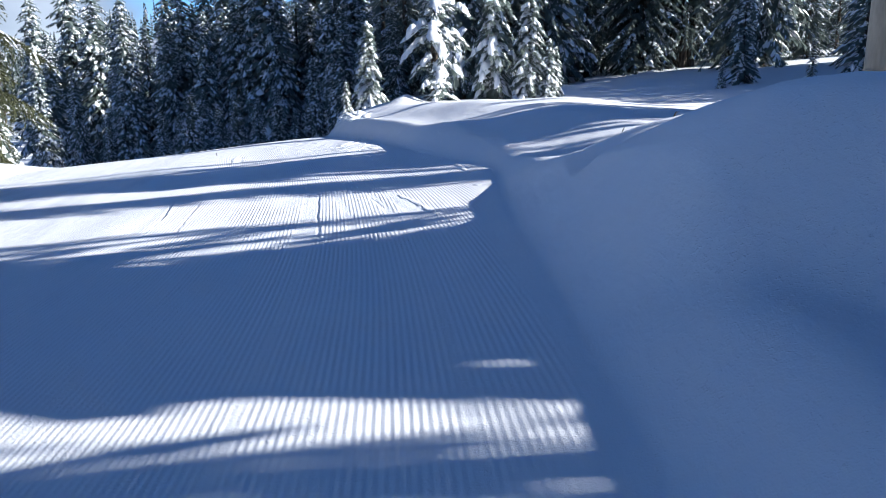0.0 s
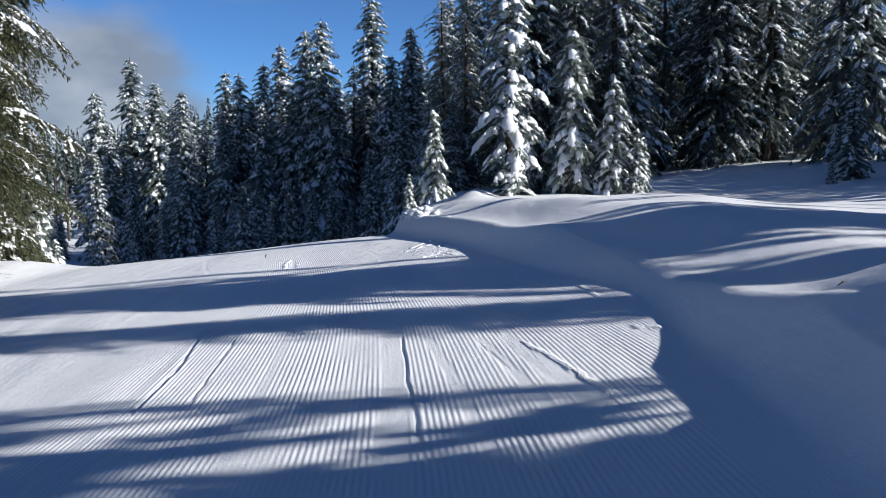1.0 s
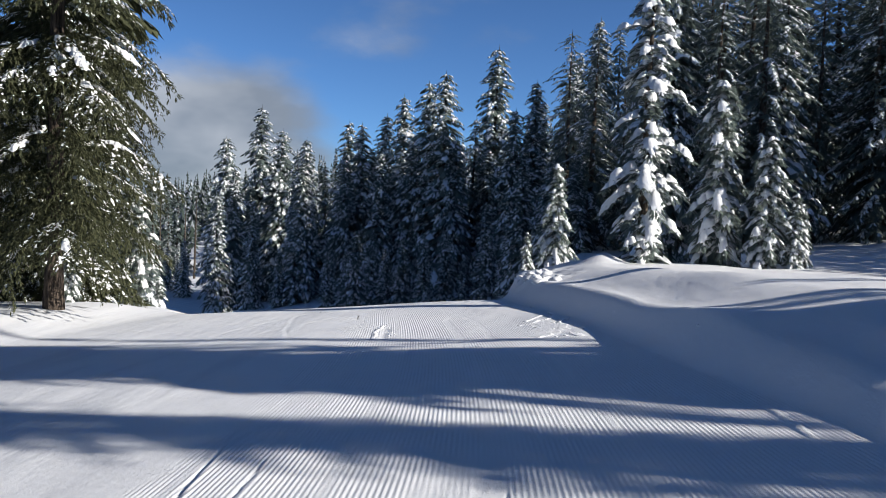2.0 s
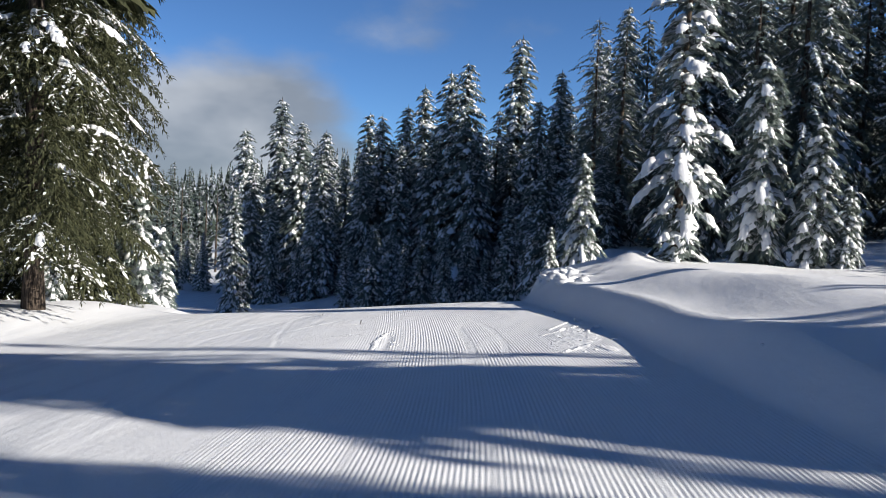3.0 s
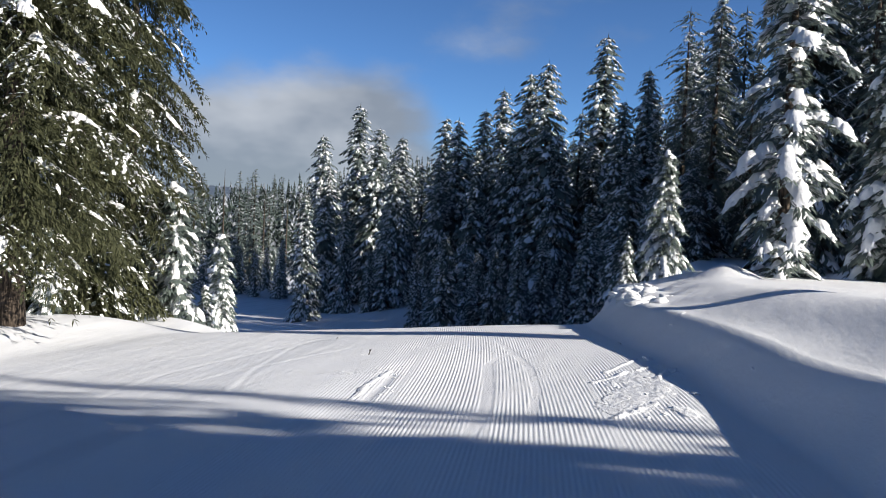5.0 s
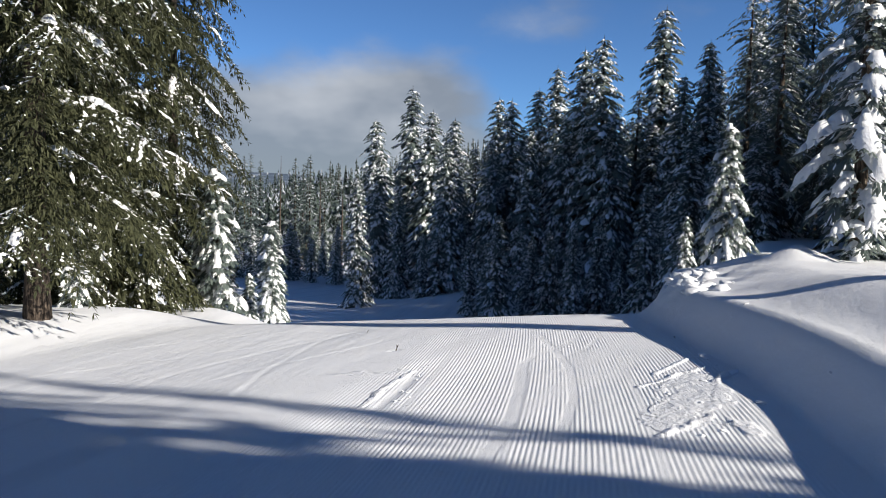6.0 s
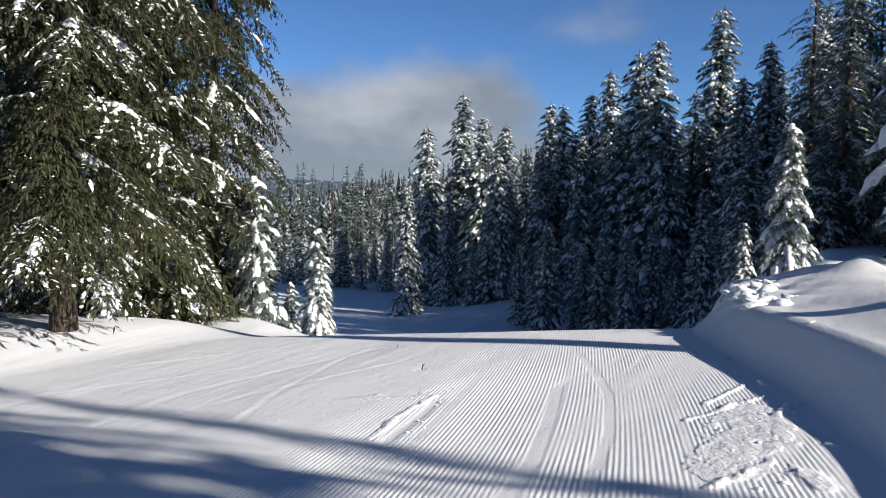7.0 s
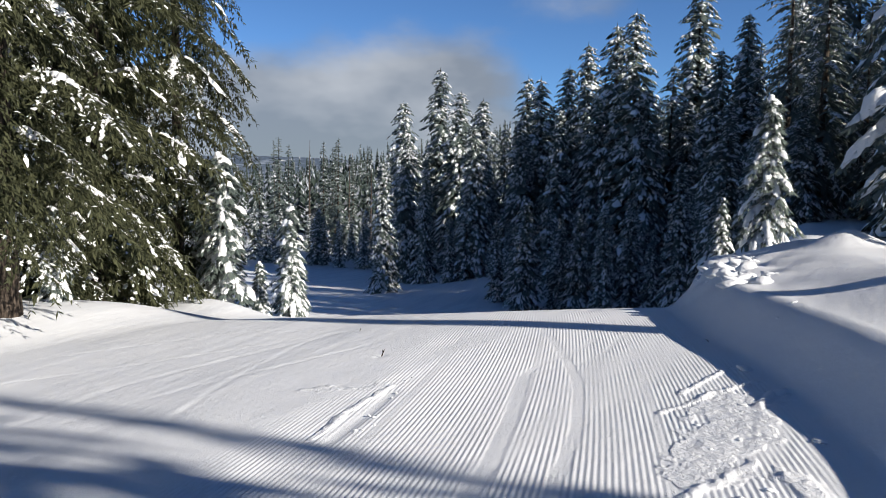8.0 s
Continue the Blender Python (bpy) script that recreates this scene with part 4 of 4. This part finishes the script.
    # the valley: tall firs behind, white young ones before them
    for i in range(9):
        place(SPARSE[rng.randrange(2)], -84 + i * 2.1 + rng.uniform(-0.8, 0.8), 100 + rng.uniform(-5, 6) + i * 1.3, rng.uniform(14, 19), rng.uniform(0, 360), 0.3, slim=0.85)
    for i in range(14):
        place(SPARSE[rng.randrange(2)], -100 + i * 3.0 + rng.uniform(-1.2, 1.2), 142 + rng.uniform(-14, 14), rng.uniform(15, 21), rng.uniform(0, 360), 0.3, slim=0.8)
    for i in range(34):
        place(WHITE[rng.randrange(2)], -84 + i * 1.15 + rng.uniform(-0.9, 0.9), 108 + rng.uniform(-14, 14), rng.uniform(4.5, 8.5), rng.uniform(0, 360), 0.2)
    for x, y, h in [(-66, 92, 6.5), (-69, 94, 7.5), (-72.5, 90, 6), (-57, 96, 7), (-60, 101, 8)]:
        place(WHITE[rng.randrange(2)], x, y, h, rng.uniform(0, 360), 0.2)
    # unseen trees added beside the run to cast its bands of shade: x, y, height, slimness
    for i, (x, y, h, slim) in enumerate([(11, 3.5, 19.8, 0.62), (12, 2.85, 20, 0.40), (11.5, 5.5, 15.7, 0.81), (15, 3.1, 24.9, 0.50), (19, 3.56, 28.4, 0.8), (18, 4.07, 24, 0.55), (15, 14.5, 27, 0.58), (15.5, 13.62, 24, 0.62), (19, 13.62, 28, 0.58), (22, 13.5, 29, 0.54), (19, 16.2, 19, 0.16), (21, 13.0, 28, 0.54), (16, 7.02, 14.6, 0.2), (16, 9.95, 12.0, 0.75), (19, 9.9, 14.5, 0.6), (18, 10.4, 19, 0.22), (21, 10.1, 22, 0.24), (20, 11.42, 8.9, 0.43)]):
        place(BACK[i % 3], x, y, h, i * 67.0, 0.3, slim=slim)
    # more unseen trees round the start, and two by the clearing, added for shade
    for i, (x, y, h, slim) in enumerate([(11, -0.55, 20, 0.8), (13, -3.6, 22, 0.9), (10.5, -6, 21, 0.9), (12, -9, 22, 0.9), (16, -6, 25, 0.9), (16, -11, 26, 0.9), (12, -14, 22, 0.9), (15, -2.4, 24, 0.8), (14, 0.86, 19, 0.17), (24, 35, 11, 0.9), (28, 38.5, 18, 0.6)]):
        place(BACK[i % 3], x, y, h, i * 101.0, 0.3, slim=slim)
    # unseen low trees added above the bank to shade it
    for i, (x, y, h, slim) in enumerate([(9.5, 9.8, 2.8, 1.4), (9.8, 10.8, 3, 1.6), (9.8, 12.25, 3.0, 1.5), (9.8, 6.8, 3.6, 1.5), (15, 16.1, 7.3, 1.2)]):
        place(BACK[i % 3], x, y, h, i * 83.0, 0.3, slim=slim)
    # a belt of low firs, mostly out of view, added to shade the clearing before the wood
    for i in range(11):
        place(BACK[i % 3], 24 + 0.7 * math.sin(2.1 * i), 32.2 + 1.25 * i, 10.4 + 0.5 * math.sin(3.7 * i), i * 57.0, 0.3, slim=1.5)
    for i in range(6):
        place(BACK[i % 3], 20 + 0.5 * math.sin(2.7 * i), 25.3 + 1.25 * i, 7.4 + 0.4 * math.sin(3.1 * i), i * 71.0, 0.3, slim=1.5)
    # unseen lower trees added farther out, to keep sky light off the run
    for i in range(12):
        place(BACK[i % 3], 28 + rng.uniform(-1.5, 1.5), -14 + i * 3.2 + rng.uniform(-0.8, 0.8), rng.uniform(8.5, 10.5), rng.uniform(0, 360), 0.3, slim=1.4)
    # unseen trees added on the other side and behind the start, blocking sky light
    for i in range(9):
        place(BACK[rng.randrange(3)], -25 - rng.uniform(0, 7), -14 + i * 3.3, rng.uniform(17, 22), rng.uniform(0, 360), 0.3)
    for i in range(7):
        place(BACK[rng.randrange(3)], -18 + i * 4.2, -24 - rng.uniform(0, 6), rng.uniform(18, 24), rng.uniform(0, 360), 0.3)


forest()


def far_woods():
    """Small firs on the far slopes, too many to count."""
    rng = random.Random(9)
    b = Builder()
    spots = [(rng.uniform(-190, -40), rng.uniform(125, 260)) for i in range(520)] + [(rng.uniform(-230, 40), rng.uniform(215, 380)) for i in range(700)]
    spots = spots + [(rng.uniform(-420, -120), rng.uniform(180, 520)) for i in range(260)]
    for x, y in spots:
        z = float(ground_z(x, y)) - 0.3
        H = rng.uniform(8, 16)
        R = H * rng.uniform(0.11, 0.16)
        tiers = 13
        for t in range(tiers):
            q = t / tiers
            zz, rr = z + H * (0.06 + 0.92 * q), R * (1 - q) ** 0.8 + 0.15
            for k in range(4):
                an = rng.random() * 6.28
                dx, dy = math.cos(an), math.sin(an)
                w = rr * 0.42
                up = H * 0.05
                b.add([(x, y, zz + up), (x + dx * rr * 0.6 - dy * w, y + dy * rr * 0.6 + dx * w, zz), (x + dx * rr, y + dy * rr, zz - 0.035 * H), (x + dx * rr * 0.6 + dy * w, y + dy * rr * 0.6 - dx * w, zz)], [(0, 1, 2), (0, 2, 3)])
    ob = mesh_object("far_woods", b.v, b.f, FAR_WOODS, smooth_on=False)
    tagged(ob, "distant woods of snow-dusted firs on the far slopes", "forest", kind="stuff")


far_woods()


def snags():
    """Dead standing trunks with short bare stubs, in the valley."""
    rng = random.Random(37)
    for x, y, h in [(-84.5, 120, 18.5), (-79, 124, 15.5), (-74, 127, 15), (-70.5, 118, 13.5)]:
        b = Builder()
        tube(b, [(0, 0, -0.4), (0.05, 0, h * 0.5), (0.1, 0.05, h)], [0.22, 0.14, 0.02], 7)
        for k in range(34):
            z = h * rng.uniform(0.25, 0.97)
            an, ln = rng.uniform(0, 6.28), rng.uniform(0.3, 1.3) * (1.1 - z / h)
            p = Vector((0.08, 0.02, z))
            q = p + Vector((math.cos(an) * ln, math.sin(an) * ln, -0.25 * ln))
            tube(b, [tuple(p), tuple((p + q) / 2 + Vector((0, 0, 0.05))), tuple(q)], [0.04, 0.03, 0.008], 4)
        ob = mesh_object("dead_tree", b.v, b.f, BARK)
        ob.matrix_basis = pose(x, y, float(ground_z(x, y)))
        tagged(ob, "grey dead standing tree with short bare stubs", "dead tree", "dead trees in the valley")


snags()


def tall_post(x, y, high, foot, tip, label):
    """A tall round post above the bank, whose long shadow crosses the snow."""
    thing = new("pole")
    thing.matrix_basis = pose(x, y, float(ground_z(x, y)) - 0.3)
    b = Builder()
    tube(b, [(0, 0, z) for z in (0, 0.3, 0.42 * high, high, high + 0.05)], [foot * 1.03, foot, 0.5 * (foot + tip), tip, 0.02], 20)
    mesh_object("post", b.v, b.f, POLE, thing)
    b = Builder()
    tube(b, [(0, 0, z) for z in (0.9, 0.9, 0.95, 0.95)], [foot * 0.98, foot * 1.06, foot * 1.06, foot * 0.98], 20)
    mesh_object("band", b.v, b.f, POLE, thing)
    tagged(thing, label, "pole", "poles above the bank")


tall_post(12.8, 23.1, 14, 0.35, 0.28, "tall round weathered grey-tan post standing in snow")
# two unseen posts, added for the thin shadow lines above the bank
tall_post(15.0, 18.34, 6.8, 0.10, 0.08, "unseen slender weathered post, added for its shadow line on the snow")
tall_post(15.0, 18.58, 6.8, 0.10, 0.08, "unseen slender weathered post, added for its shadow line on the snow")


def snow_chunks():
    """Lumps of broken snow along the bank and on the churned patch."""
    rng = random.Random(17)
    shapes = []
    for k in range(4):
        bm = bmesh.new()
        bmesh.ops.create_icosphere(bm, subdivisions=2, radius=1.0)
        for v in bm.verts:
            q = noise.noise(v.co * 1.3 + Vector((k * 7.1, 0, 0))) * 0.55 + noise.noise(v.co * 3.1 + Vector((0, k * 5.3, 0))) * 0.2
            v.co *= 1 + q
            v.co.z *= 0.5
        me = bpy.data.meshes.new("snow_lump")
        bm.to_mesh(me)
        bm.free()
        me.materials.append(TREE_SNOW)
        me.shade_smooth()
        shapes.append(me)
    spots = [(-2.58, 22.3, 0.07), (-2.22, 21.35, 0.07), (-2.3, 21.1, 0.045), (-2.45, 20.9, 0.03), (-1.83, 20.0, 0.045), (-2.05, 18.9, 0.03), (-2.2, 18.7, 0.03), (-2.5, 19.6, 0.02), (-2.7, 20.2, 0.025), (-2.35, 19.9, 0.025), (-2.6, 21.5, 0.03)]
    for i in range(30):
        y = rng.uniform(26.5, 32.5)
        spots.append((float(rim(y)) + rng.uniform(-0.25, 0.9), y, rng.uniform(0.03, 0.10)))
    for i in range(16):
        y = rng.uniform(26.0, 29.6)
        spots.append((float(rim(y)) + rng.uniform(0.0, 0.6), y, rng.uniform(0.10, 0.20)))
    for i in range(12):
        s = rng.random()
        spots.append((-5.2 - 0.75 * s + rng.uniform(-0.1, 0.1), 19.2 + 2.2 * s, rng.uniform(0.008, 0.020)))
    for i in range(4):
        y = rng.uniform(13.5, 26.0)
        spots.append((float(rim(y)) + rng.uniform(-0.4, 0.1), y, rng.uniform(0.02, 0.04)))
    for x, y, r in spots:
        ob = new("snow_chunk", shapes[rng.randrange(4)])
        ob.matrix_basis = pose(x, y, float(ground_z(x, y)) + r * 0.05, rng.uniform(-20, 20), rng.uniform(-20, 20), rng.uniform(0, 360)) @ Matrix.Diagonal((r * rng.uniform(0.8, 1.6), r, r * rng.uniform(0.7, 1.1), 1))
        tagged(ob, "rounded white lump of broken snow on the snow", "snow chunk", "snow chunks along the bank")


snow_chunks()


def twigs():
    """Dark bits of twig dropped on the snow."""
    rng = random.Random(23)
    for x, y, ln in [(-6.90, 22.2, 0.10), (1.85, 9.33, 0.10), (2.3, 9.2, 0.09), (2.9, 9.05, 0.12), (3.5, 8.6, 0.12), (3.9, 8.2, 0.16), (-3.2, 23.9, 0.07), (-8.6, 24.2, 0.06)]:
        b = Builder()
        p, d = Vector((0, 0, 0.0)), Vector((rng.uniform(-1, 1), rng.uniform(-1, 1), 2.5 if y == 22.2 else 0.55)).normalized()
        pts = [tuple(p + d * ln * t + Vector((0, 0, 0.02 * math.sin(t * 3)))) for t in (0, 0.35, 0.7, 1.0)]
        tube(b, pts, [ln * 0.09, ln * 0.08, ln * 0.06, ln * 0.02], 6)
        q = Vector(pts[1])
        e = Vector((-d.y, d.x, 0.4)).normalized()
        tube(b, [tuple(q), tuple(q + e * ln * 0.3), tuple(q + e * ln * 0.5)], [ln * 0.05, ln * 0.04, ln * 0.015], 5)
        ob = mesh_object("twig", b.v, b.f, BARK)
        ob.matrix_basis = pose(x, y, float(ground_z(x, y)) - 0.005)
        tagged(ob, "small dark broken twig lying on the snow", "twig", "twigs on the snow")


twigs()
